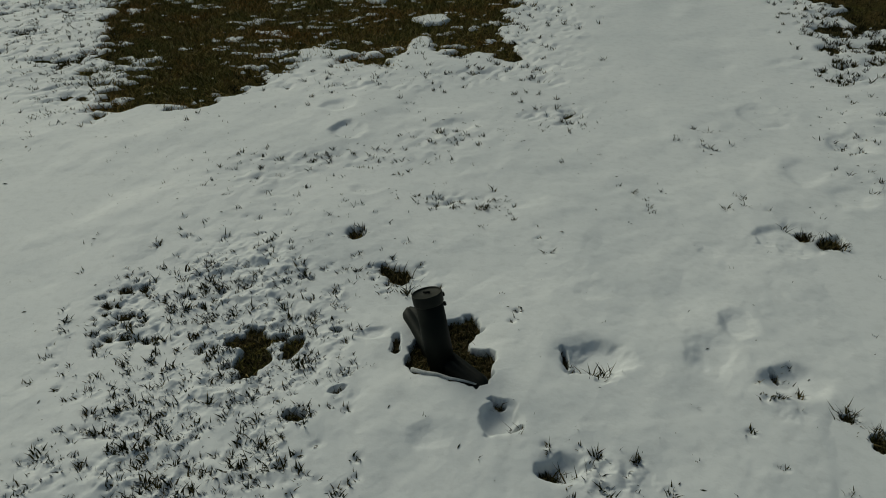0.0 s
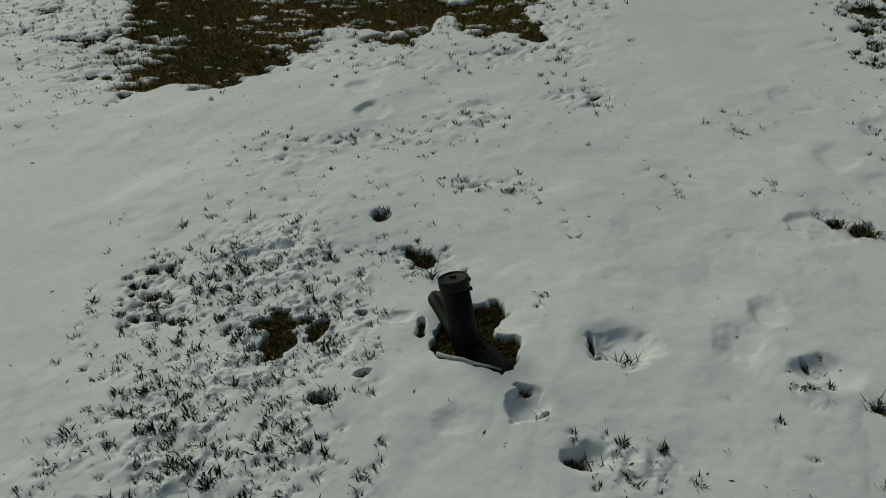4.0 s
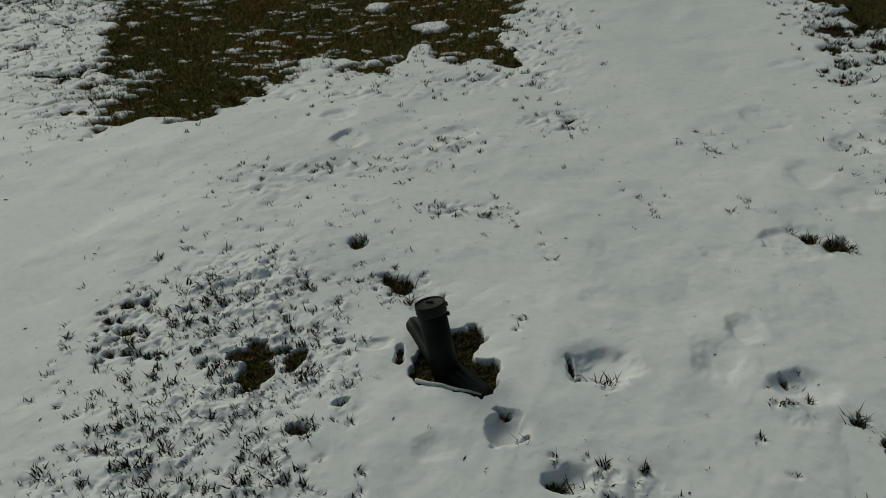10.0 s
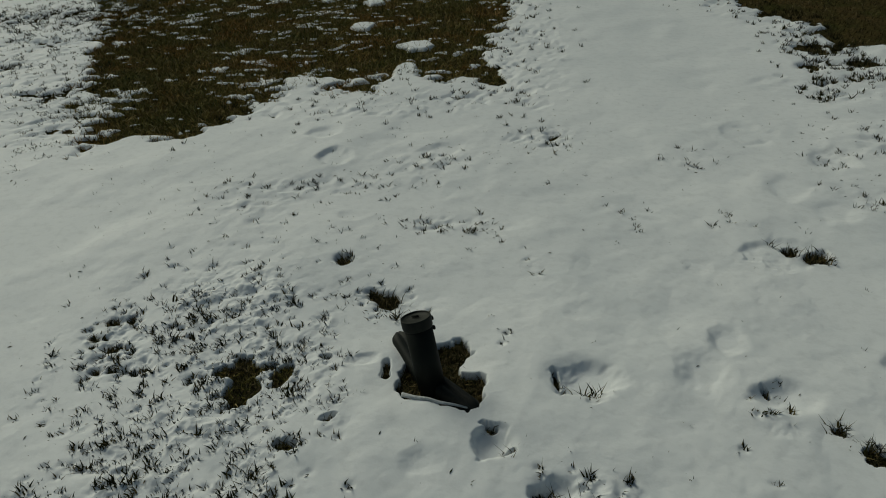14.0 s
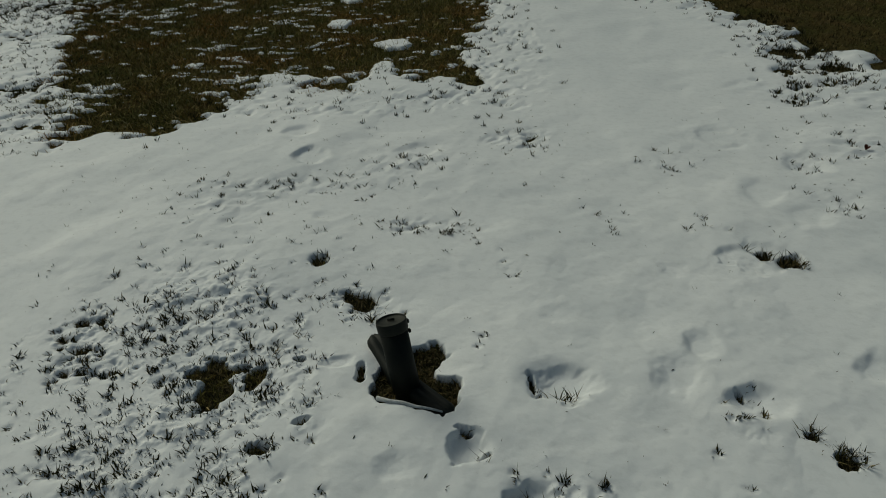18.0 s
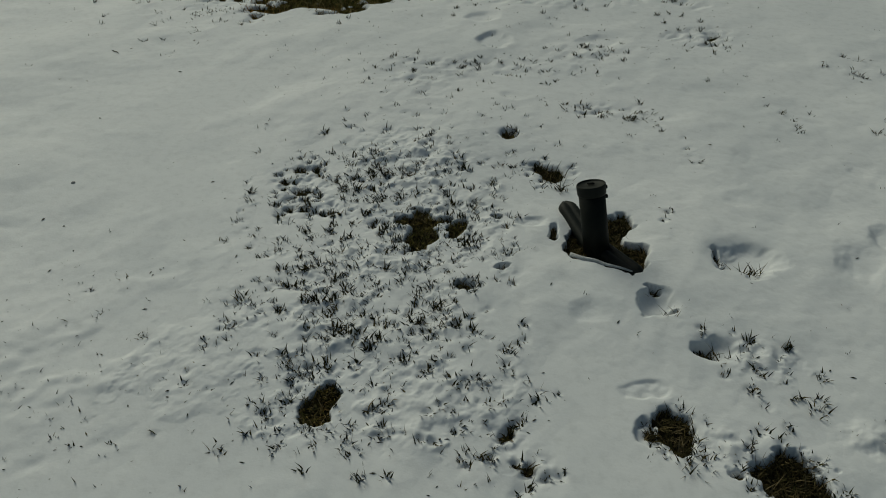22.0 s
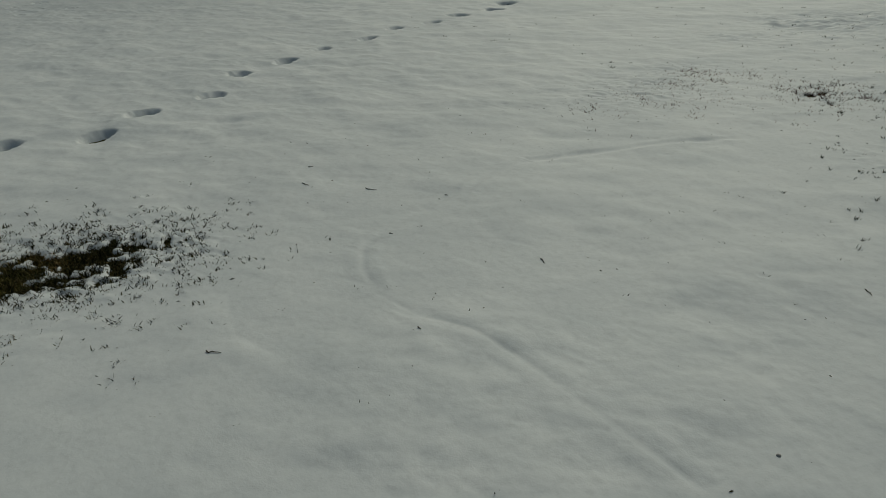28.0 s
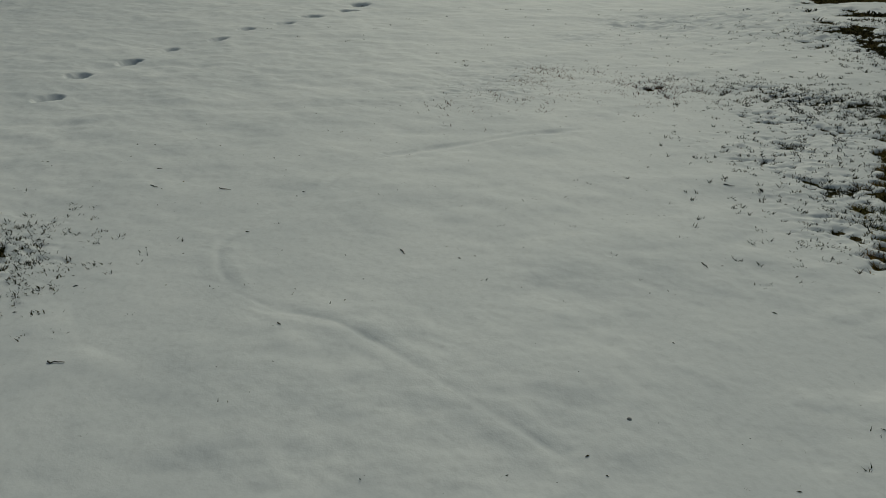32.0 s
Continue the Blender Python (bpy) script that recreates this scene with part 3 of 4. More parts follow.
    for row in PRINTS_NEAR + PRINTS_MIDDLE:
        w = window(xs, ys, row[0], row[1], 0.5)
        px, py = x[w], y[w]
        if px.size == 0:
            continue
        h = hollow(px, py, row, 0.74 if row[5] > 0.02 else 0.35, (0.60 if row[2] > 0.07 else 0.55) if row[5] > 0.02 else 0.35, 0.07 if row[2] > 0.07 else 0.045)
        heel = np.clip(0.85 - 0.55 * (px - row[0]) / row[2], 0.25, 1.25)
        t[w] = t[w] * (1 - h) + h * np.maximum(t[w] - row[5] * heel, row[6] + 0.007 * fbm(px, py, 0.05, 3, 23))
    w = window(xs, ys, PIT[0], PIT[1], 1.7)
    r = np.hypot(x[w] - PIT[0], y[w] - PIT[1])
    t[w] += -0.10 * step(PIT_R + 0.07, PIT_R, r) + 0.035 * step(1.5, 1.0, r) * step(PIT_R, PIT_R + 0.12, r)
    w = window(xs, ys, 0, 1.95, 0.4)
    if t[w].size:
        d = inside(x[w], y[w], PIT_HOLE) + 0.034 * fbm(x[w], y[w], 0.06, 3, 38)
        t[w] += (-0.04 - t[w]) * step(0.008, -0.006, d)
    for row in CRACKS:
        w = window(xs, ys, row[0], row[1], 0.15)
        if t[w].size:
            t[w] += (-0.03 - t[w]) * hollow(x[w], y[w], (*row, 0, 0), 0.75, 0.7, 0.03)
    for row in BARE_SPOTS[1:]:
        w = window(xs, ys, row[0], row[1], 0.9)
        if t[w].size:
            h = hollow(x[w], y[w], row, 0.84, 0.8 if row[2] < 0.12 and row[1] < 5 else 0.30, 0.030 if row[2] < 0.035 else 0.042 if row[1] < 5 else 0.3)
            t[w] = t[w] * (1 - h) + h * np.minimum(t[w], row[6])
    for cx, cy in TRAIL:
        w = window(xs, ys, cx, cy, 0.6)
        if t[w].size:
            a, b, bottom = (0.135, 0.085, -0.004) if cy < 6 else (0.16, 0.12, -0.014)
            h = hollow(x[w], y[w], (cx, cy, a, b, 122 if cy < 8 else 118, 0.05, 0.0), 0.66, 0.35, 0.14)
            t[w] = t[w] * (1 - h) + h * (bottom + 0.03 * fbm(x[w], y[w], 0.12, 2, 29))
    for (ax, ay), (bx, by) in zip(BURROW, BURROW[1:]):
        w = window(xs, ys, (ax + bx) / 2, (ay + by) / 2, 0.6)
        px, py = x[w], y[w]
        if px.size == 0:
            continue
        k = np.clip(((px - ax) * (bx - ax) + (py - ay) * (by - ay)) / ((bx - ax) ** 2 + (by - ay) ** 2), 0, 1)
        d = np.hypot(px - ax - k * (bx - ax), py - ay - k * (by - ay)) + 0.014 * fbm(px, py, 0.1, 2, 25)
        ends = (k > 0) & (k < 1)
        far = min(1.0, max(0.0, -3.7 - ax))
        cut = ((0.0030 + 0.0065 * far) * np.exp(-((d / (0.013 + 0.018 * far)) ** 2)) - (0.0012 + 0.001 * far) * np.exp(-(((d - 0.06) / 0.025) ** 2))) * (1 + 1.2 * fbm(px, py, 0.25, 2, 26))
        t[w] = np.where(ends, t[w] - np.minimum(cut, 0.5 * np.maximum(t[w], 0)), t[w])
    w = window(xs, ys, TREE_PAIR[0] + 0.5, TREE_PAIR[1], 2.5)
    r = np.hypot((x[w] - TREE_PAIR[0] - 0.5) / 1.1, (y[w] - TREE_PAIR[1]) / 1.5) + 0.6 * fbm(x[w], y[w], 0.6, 3, 27)
    t[w] -= 0.09 * step(1.0, 0.55, r)
    return t


def spread(start, stop, fine, lo, hi, rate_lo, rate_hi, slow=0.07):
    """Grid lines, fine between lo and hi, wider and wider outside."""
    lines = list(np.arange(lo, hi, fine))
    s, at = fine, lines[-1]
    while at < stop:
        s *= 1 + rate_hi if s < slow else 1.03 if s < 0.35 else 1.25
        at += s
        lines.append(at)
    s, at, low = fine, lo, []
    while at > start:
        s *= 1 + rate_lo if s < slow else 1.03 if s < 0.35 else 1.25
        at -= s
        low.append(at)
    return np.array(low[::-1] + lines)


def grid_tris(rows, cols, solid):
    """Triangles of a grid, but for the cells that are not solid."""
    i = np.arange(rows * cols).reshape(rows, cols)
    a, b, c, d = (q[solid] for q in (i[:-1, :-1], i[:-1, 1:], i[1:, 1:], i[1:, :-1]))
    return np.concatenate([np.stack([a, b, c], -1), np.stack([a, c, d], -1)])


def grid_verts(xs, ys, height):
    gx, gy = np.meshgrid(xs, ys)
    return np.stack([gx, gy, height], -1).reshape(-1, 3)


# ---- tufts: where they stand ----
rng = np.random.RandomState(11)


def zone_tufts(rows):
    spots = []
    for cx, cy, a, b, tufts, amount in rows:
        near = cy < 2.5 and cx > -1.7
        n = int(tufts * (1.15 if near else 1.5 if cy < 4.3 and cx > -1.7 else 1.5 if cx > -3.35 else 2.4))
        wide = 1.2 if near else 0.75 if cy < 4.1 and cx > -1.7 else 1.0
        spots.append(np.stack([cx + a * wide * rng.randn(n), cy + b * wide * rng.randn(n), np.clip(0.6 + 14 * amount + (0.30 if near else 0.05) * rng.randn(n), 0.3, 1.7)], -1))
    return np.concatenate(spots)


def patchy(n, cx, cy, a, b, size, seed):
    """Spots in an oval, gathered where a noise is high."""
    x, y = rng.uniform(cx - a, cx + a, n), rng.uniform(cy - b, cy + b, n)
    keep = ((x - cx) / a) ** 2 + ((y - cy) / b) ** 2 + 1.2 * rng.rand(n) < 1.25
    keep &= fbm(x, y, size, 2, seed) + 0.12 * rng.randn(n) > 0.10
    x, y = x[keep], y[keep]
    return np.stack([x, y, 0.2 + 0.75 * rng.rand(len(x)) ** 1.5], -1)


def strewn(n, x0, x1, y0, y1, vigour):
    return np.stack([rng.uniform(x0, x1, n), rng.uniform(y0, y1, n), np.full(n, vigour)], -1)


TUFTS = np.concatenate([zone_tufts(THIN_NEAR + THIN_FORE + THIN_MIDDLE + THIN_MORE + THIN_RIGHT),
                        patchy(1000, -0.74, 2.02, 0.52, 0.54, 0.11, 51), patchy(600, -0.68, 1.42, 0.46, 0.44, 0.10, 52), patchy(150, -0.45, 3.3, 0.75, 0.55, 0.2, 53),
                        patchy(70, 0.62, 3.5, 0.5, 0.45, 0.15, 54), patchy(80, 1.9, 3.6, 0.6, 0.9, 0.15, 55), patchy(45, 0.55, 1.40, 0.35, 0.22, 0.1, 56), patchy(330, -1.38, 1.12, 0.55, 0.45, 0.12, 58) * (1, 1, 0.6), patchy(50, 1.1, 1.45, 0.3, 0.25, 0.1, 57),
                        strewn(150, -1.6, 1.6, 0.6, 4.4, 0.25), strewn(70, -1.15, -0.3, 1.25, 2.4, 0.5), strewn(70, -1.6, 0.0, 2.4, 4.0, 0.3), strewn(60, -1.9, -1.0, 0.75, 1.35, 0.2)])
FIELD_TUFTS = np.concatenate([zone_tufts(THIN_FIELD), strewn(110, -5.5, -1.4, 0.4, 4.5, 0.25), strewn(420, -16, -3, 5, 20, 0.7), strewn(900, -36, -17, 1, 26, 0.9), strewn(600, -20, -7, 12, 24, 0.9)])
RED_TUFTS = zone_tufts(THIN_RED)


def edge_tufts(ring, n, before, behind):
    """Tufts along the ragged border of a bare patch."""
    xs, ys = [p[0] for p in ring], [p[1] for p in ring]
    x, y = rng.uniform(min(xs) - before, max(xs) + before, n), rng.uniform(min(ys) - before, max(ys) + before, n)
    d = inside(x, y, ring)
    keep = (d < before * rng.rand(n)) & (d > -behind) & (fbm(x, y, 0.3, 2, 61) + 0.15 * rng.randn(n) > -0.02)
    return np.stack([x[keep], y[keep], rng.uniform(0.5, 1.2, keep.sum())], -1)


TUFTS = np.concatenate([TUFTS, edge_tufts(PATCH_NEAR, 4200, 0.30, 0.12), edge_tufts(PATCH_RIGHT, 3000, 0.35, 0.12)])
for row in BARE_SPOTS:
    TUFTS = TUFTS[((TUFTS[:, 0] - row[0]) / row[2]) ** 2 + ((TUFTS[:, 1] - row[1]) / row[3]) ** 2 > 0.9]


def rim_tufts(row, n):
    """Tufts that lean over the rim of a bare spot."""
    k, r = rng.uniform(0, 2 * np.pi, n), rng.uniform(0.85, 1.45, n)
    return np.stack([row[0] + row[2] * r * np.cos(k), row[1] + row[3] * r * np.sin(k), rng.uniform(0.4, 1.0, n)], -1)


TUFTS = np.concatenate([TUFTS] + [rim_tufts(row, int(2 + 230 * row[2])) for row in BARE_SPOTS[2:] if row[1] < 3])

# ---- ground and snow ----
GX = spread(-1500, 1500, 0.022, -1.4, 1.6, 0.03, 0.05, 0.3)
GY = spread(-1500, 1500, 0.022, 0.7, 3.8, 0.06, 0.03, 0.3)
whole = np.ones((len(GY) - 1, len(GX) - 1), bool)
ground = tagged(new("ground", tri_mesh("ground", grid_verts(GX, GY, ground_height(*np.meshgrid(GX, GY))), grid_tris(len(GY), len(GX), whole), SOIL, True)),
                "brown-olive matted winter lawn under melting snow", "lawn", kind="structure")
MELTING = np.concatenate([TUFTS, FIELD_TUFTS, RED_TUFTS])


def snow_over(xs, ys):
    """Thickness over grid lines, with a dent round every tuft and rounded lips where the snow ends."""
    depth = snow_depth(xs, ys)
    gx, gy = np.meshgrid(xs, ys)
    dents = np.zeros_like(depth)
    for tx, ty, vigour in MELTING[MELTING[:, 2] >= 0.4]:
        w = 0.0095 + 0.003 * min(vigour, 1.2) + 0.02 * min(1.0, max(0.0, math.hypot(tx, ty - 2) - 4) / 12)
        spot = window(xs, ys, tx, ty, 3 * w)
        if dents[spot].size:
            q = ((gx[spot] - tx) ** 2 + (gy[spot] - ty) ** 2) / w**2
            dents[spot] = np.maximum(dents[spot], (0.0085 if tx > -1.9 and ty < 4.5 else 0.008) * min(vigour, 1.2) * np.exp(-q))
    depth -= dents
    lip = np.clip(depth / 0.022, -1, 1)
    return np.where(depth < 0.022, 0.022 * (lip + 0.30 * np.sin(np.pi * lip)), depth)


SX = spread(-1500, 1500, 0.012, -1.4, 1.3, 0.0042, 0.02)
SY = spread(-1500, 1500, 0.012, 0.9, 2.7, 0.03, 0.0042)
depth = snow_over(SX, SY)
# close to the path every cell is split in three each way
I0, I1, J0, J1 = *np.searchsorted(SX, (-1.3, 1.25)), *np.searchsorted(SY, (0.95, 2.6))
SPLIT = 3


def split_lines(lines):
    return np.concatenate([np.linspace(a, b, SPLIT, endpoint=False) for a, b in zip(lines, lines[1:])] + [lines[-1:]])


FX, FY = split_lines(SX[I0:I1 + 1]), split_lines(SY[J0:J1 + 1])
fine = snow_over(FX, FY)


def snow_height(xs, ys, thick):
    return ground_height(*np.meshgrid(xs, ys)) + np.maximum(thick, -0.03)


wide_z, fine_z = snow_height(SX, SY, depth), snow_height(FX, FY, fine)
for edge, lines, kept, row in ((np.s_[0, :], FX, SX[I0:I1 + 1], wide_z[J0, I0:I1 + 1]), (np.s_[-1, :], FX, SX[I0:I1 + 1], wide_z[J1, I0:I1 + 1]),
                               (np.s_[:, 0], FY, SY[J0:J1 + 1], wide_z[J0:J1 + 1, I0]), (np.s_[:, -1], FY, SY[J0:J1 + 1], wide_z[J0:J1 + 1, I1])):
    fine_z[edge] = np.interp(lines, kept, row)


def above(thick):
    k = thick > -0.018
    return k[:-1, :-1] | k[1:, :-1] | k[:-1, 1:] | k[1:, 1:]


solid = above(depth)
solid[J0:J1, I0:I1] = False
wide_tris = grid_tris(len(SY), len(SX), solid)
verts = np.concatenate([grid_verts(SX, SY, wide_z), grid_verts(FX, FY, fine_z)])
tris = np.concatenate([wide_tris, grid_tris(len(FY), len(FX), above(fine)) + len(SX) * len(SY)])
used, tris = np.unique(tris, return_inverse=True)
snow = tagged(new("snow", tri_mesh("snow", verts[used], tris.reshape(-1, 3), SNOW, True)), "old crusted white snow with footprints and melted holes", "snow", kind="structure")


def snow_top(x, y):
    """Height of the snow's surface at points."""
    x, y = np.atleast_1d(x), np.atleast_1d(y)
    z = wide_z[np.clip(np.searchsorted(SY, y), 0, len(SY) - 1), np.clip(np.searchsorted(SX, x), 0, len(SX) - 1)]
    close = (x > FX[0]) & (x < FX[-1]) & (y > FY[0]) & (y < FY[-1])
    z[close] = fine_z[np.searchsorted(FY, y[close]), np.searchsorted(FX, x[close])]
    return z


# ---- grass ----
def blades(roots, height, width, lean, droop=0.35):
    """Vertices and triangles of tapered, bent blades, one at each root."""
    n = len(roots)
    turn, side = rng.uniform(0, 2 * np.pi, n), rng.uniform(0, 2 * np.pi, n)
    tilt = lean * (0.3 + rng.rand(n))
    way = np.stack([np.cos(turn) * np.sin(tilt), np.sin(turn) * np.sin(tilt), np.cos(tilt)], -1)
    across = np.stack([np.cos(side), np.sin(side), np.zeros(n)], -1) * (width * (0.7 + 0.6 * rng.rand(n)))[:, None]
    h = (height * (0.5 + 0.85 * rng.rand(n)))[:, None]
    mid = roots + way * h * 0.55
    fall = np.stack([np.cos(turn), np.sin(turn), -0.35 * np.ones(n)], -1) * h * droop * rng.rand(n)[:, None]
    tip = roots + way * h + fall
    v = np.stack([roots - across, roots + across, mid - across * 0.75, mid + across * 0.75, tip], 1).reshape(-1, 3)
    base = 5 * np.arange(n)[:, None]
    t = np.concatenate([base + [[0, 1, 3]], base + [[0, 3, 2]], base + [[2, 3, 4]]])
    return v, t


def tuft_roots(spots, per, radius):
    out, size = [], []
    for tx, ty, vigour in spots:
        n = max(1, int(rng.poisson(per * vigour)))
        r = radius * (0.5 + 0.5 * vigour)
        p = np.stack([tx + r * rng.randn(n), ty + r * rng.randn(n)], -1)
        out.append(p)
        size.append(np.full(n, 0.55 + 0.45 * min(vigour, 1.3)))
    p = np.concatenate(out)
    return np.concatenate([p, ground_height(p[:, 0], p[:, 1])[:, None]], 1), np.concatenate(size)


def grass(name, spots, per, radius, height, width, lean, mat, label, sunk=0.0):
    """Tufts; with sunk, blades that come out of the snow from that far below its surface."""
    roots, size = tuft_roots(spots, per, radius)
    if sunk:
        roots[:, 2] = np.maximum(roots[:, 2], snow_top(roots[:, 0], roots[:, 1]) - sunk)
    v, t = blades(roots, height * size, width * size, lean, 0.30)
    return tagged(new(name, tri_mesh(name, v, t, mat)), label, "grass", kind="stuff")


grass("grass_tufts", TUFTS, 9, 0.0078, 0.027, 0.0026, 0.62, BLADE, "dark green-brown grass blades poking through thin snow", 0.007)
near_field = FIELD_TUFTS[np.hypot(FIELD_TUFTS[:, 0] + 0.7, FIELD_TUFTS[:, 1]) < 12]
far_field = FIELD_TUFTS[np.hypot(FIELD_TUFTS[:, 0] + 0.7, FIELD_TUFTS[:, 1]) >= 12]
grass("field_grass", near_field, 14, 0.018, 0.026, 0.0030, 0.9, BLADE, "sparse dark grass tips in the snow field", 0.008)
grass("far_field_grass", far_field, 40, 0.075, 0.058, 0.014, 1.1, BLADE, "scattered dark grass tips in distant snow")
grass("dead_grass", RED_TUFTS, 16, 0.03, 0.043, 0.0034, 1.0, RED_BLADE, "reddish-brown dead grass showing through snow")


def specks(name, n, x0, x1, y0, y1, size, label):
    """Tiny bits of soil, seed and straw lying on the snow."""
    x, y = rng.uniform(x0, x1, n), rng.uniform(y0, y1, n)
    keep = rng.rand(n) < 0.035 + 40 * thinness(x, y, ZONES)
    x, y = x[keep], y[keep]
    n = len(x)
    z = snow_top(x, y)
    turn, r = rng.uniform(0, 6.28, n), size * (0.4 + rng.rand(n) ** 2 * 1.6)
    long = 1 + 1.5 * rng.rand(n)
    c, s = np.cos(turn) * r, np.sin(turn) * r
    pts = [np.stack([x + c * long, y + s * long, z + 0.001], -1), np.stack([x - s * 0.5, y + c * 0.5, z + 0.001], -1), np.stack([x - c * long, y - s * long, z + 0.001], -1),
           np.stack([x + s * 0.5, y - c * 0.5, z + 0.001], -1), np.stack([x, y, z + r * 0.7 + 0.001], -1)]
    b = 5 * np.arange(n)[:, None]
    tris = np.concatenate([b + [[0, 1, 4]], b + [[1, 2, 4]], b + [[2, 3, 4]], b + [[3, 0, 4]]])
    return tagged(new(name, tri_mesh(name, np.stack(pts, 1).reshape(-1, 3), tris, BLADE)), label, "debris", kind="stuff")


specks("dirt_specks", 9500, -1.8, 2.3, 0.7, 4.5, 0.0022, "dark specks of soil and straw on old snow")
specks("dirt_specks", 5000, -6.2, -1.8, 0.3, 7.0, 0.0032, "scattered dark specks on the snow field")


def lawn(name, ring, n, height, width, label, margin=0.3, mat=TURF):
    xs, ys = [p[0] for p in ring], [p[1] for p in ring]
    p = np.stack([rng.uniform(min(xs) - margin, max(xs) + margin, n), rng.uniform(min(ys) - margin, max(ys) + margin, n)], -1)
    p = p[(bare_share(p[:, 0], p[:, 1]) > 0.25) & (inside(p[:, 0], p[:, 1], ring) < margin)]
    roots = np.concatenate([p, ground_height(p[:, 0], p[:, 1])[:, None]], 1)
    v, t = blades(roots, np.full(len(p), height), np.full(len(p), width), 0.9, 0.5)
    return tagged(new(name, tri_mesh(name, v, t, mat)), label, "grass", kind="stuff")


lawn("lawn_grass", PATCH_NEAR, 130000, 0.036, 0.0028, "matted olive-brown lawn grass in a melted patch")
lawn("lawn_grass", PATCH_RIGHT, 90000, 0.026, 0.0026, "matted dark olive-brown lawn grass at the snow's edge", mat=DIM_TURF)
lawn("lawn_grass", LAWN_FAR, 34000, 0.020, 0.016, "olive-brown bare winter lawn, darkened for the self-shade of its blades", 0.8, SHADED_TURF)
lawn("lawn_grass", LAWN_TREE, 16000, 0.04, 0.012, "brown bare lawn below a tree", 1.0, SHADED_TURF)


def matted(name, n, x0, x1, y0, y1, height, width, mat, label):
    """Short flattened grass wherever the snow has melted through outside the larger patches."""
    p = np.stack([rng.uniform(x0, x1, n), rng.uniform(y0, y1, n)], -1)
    z = ground_height(p[:, 0], p[:, 1])
    open_ground = (snow_top(p[:, 0], p[:, 1]) < z + 0.001) & (bare_share(p[:, 0], p[:, 1]) < 0.3)
    roots = np.concatenate([p, z[:, None]], 1)[open_ground]
    v, t = blades(roots, np.full(len(roots), height), np.full(len(roots), width), 1.0, 0.4)
    return tagged(new(name, tri_mesh(name, v, t, mat)), label, "grass", kind="stuff")


matted("matted_grass", 260000, -1.4, 1.6, 0.9, 3.0, 0.026, 0.0021, DIM_TURF, "flattened olive straw where thin snow has melted through")
matted("matted_grass", 300000, -6.0, 2.6, 0.0, 8.0, 0.028, 0.0030, BLADE, "dark flattened grass where field snow has melted through")
matted("matted_grass", 160000, -14.0, 2.0, 8.0, 22.0, 0.030, 0.0090, SHADED_TURF, "self-shade-darkened grass showing between the last snow and the bare lawn")


def spot_grass(row, n, height=0.034, lean=1.0):
    cx, cy, a, b = row[:4]
    k, r = rng.uniform(0, 2 * np.pi, n), np.sqrt(rng.rand(n)) * 1.05
    p = np.stack([cx + a * r * np.cos(k), cy + b * r * np.sin(k)], -1)
    roots = np.concatenate([p, ground_height(p[:, 0], p[:, 1])[:, None]], 1)
    return blades(roots, np.full(n, height), np.full(n, 0.0019), lean, 0.4)


for row in BARE_SPOTS[:11] + BARE_SPOTS[12:] + [(-4.70, 0.16, 0.20, 0.30), (0.305, 1.445, 0.035, 0.022)]:
    v, t = spot_grass(row, int(50 + 40000 * row[2] * row[3]), 0.046 if row[0] > 0.15 and row[1] < 1.3 else 0.034, 0.8 if row[0] > 0.15 and row[1] < 1.3 else 1.0)
    tagged(new("bare_grass", tri_mesh("bare_grass", v, t, BLADE if abs(row[0]) < 0.18 or row[:2] == (0.305, 1.445) else DIM_TURF if row[0] > 0.15 else TURF)), "flattened straw and olive grass in a melted hole", "grass", group="melted holes in the snow", kind="stuff")

STANDING = [(0.455, 1.830, 0.030, 70), (1.16, 1.585, 0.040, 90), (1.09, 1.665, 0.020, 40), (0.205, 1.585, 0.022, 40), (-0.38, 2.605, 0.022, 40), (-0.19, 2.30, 0.055, 34),
            (0.21, 1.05, 0.022, 40), (0.355, 1.43, 0.028, 34), (1.36, 2.545, 0.036, 60), (1.275, 2.59, 0.018, 26), (1.22, 2.65, 0.014, 16), (-0.41, 1.63, 0.02, 36), (-0.31, 1.74, 0.016, 24), (0.205, 1.60, 0.018, 16),
            (0.225, 1.625, 0.014, 8), (0.150, 1.690, 0.010, 14), (0.350, 1.872, 0.010, 14), (0.945, 1.822, 0.008, 10), (-0.36, 2.02, 0.012, 10), (0.975, 1.80, 0.014, 7), (0.96, 1.86, 0.010, 6), (-0.16, 2.24, 0.03, 20), (-0.49, 1.51, 0.045, 60), (-0.47, 1.58, 0.04, 30)]
for cx, cy, r, n in STANDING:
    n = int(n * 0.85)
    p = np.stack([cx + r * rng.randn(n) * 0.6, cy + r * rng.randn(n) * 0.6], -1)
    roots = np.concatenate([p, ground_height(p[:, 0], p[:, 1])[:, None]], 1)
    v, t = blades(roots, np.full(n, 0.050), np.full(n, 0.0022), 0.6, 0.35)
    tagged(new("grass_tuft", tri_mesh("grass_tuft", v, t, BLADE)), "upright dark grass tuft in a melted hole", "grass tuft", group="single grass tufts", kind="stuff")


# ---- the capped pipe ----
def soil_z(x, y):
    return float(ground_height(np.array([x]), np.array([y]))[0])


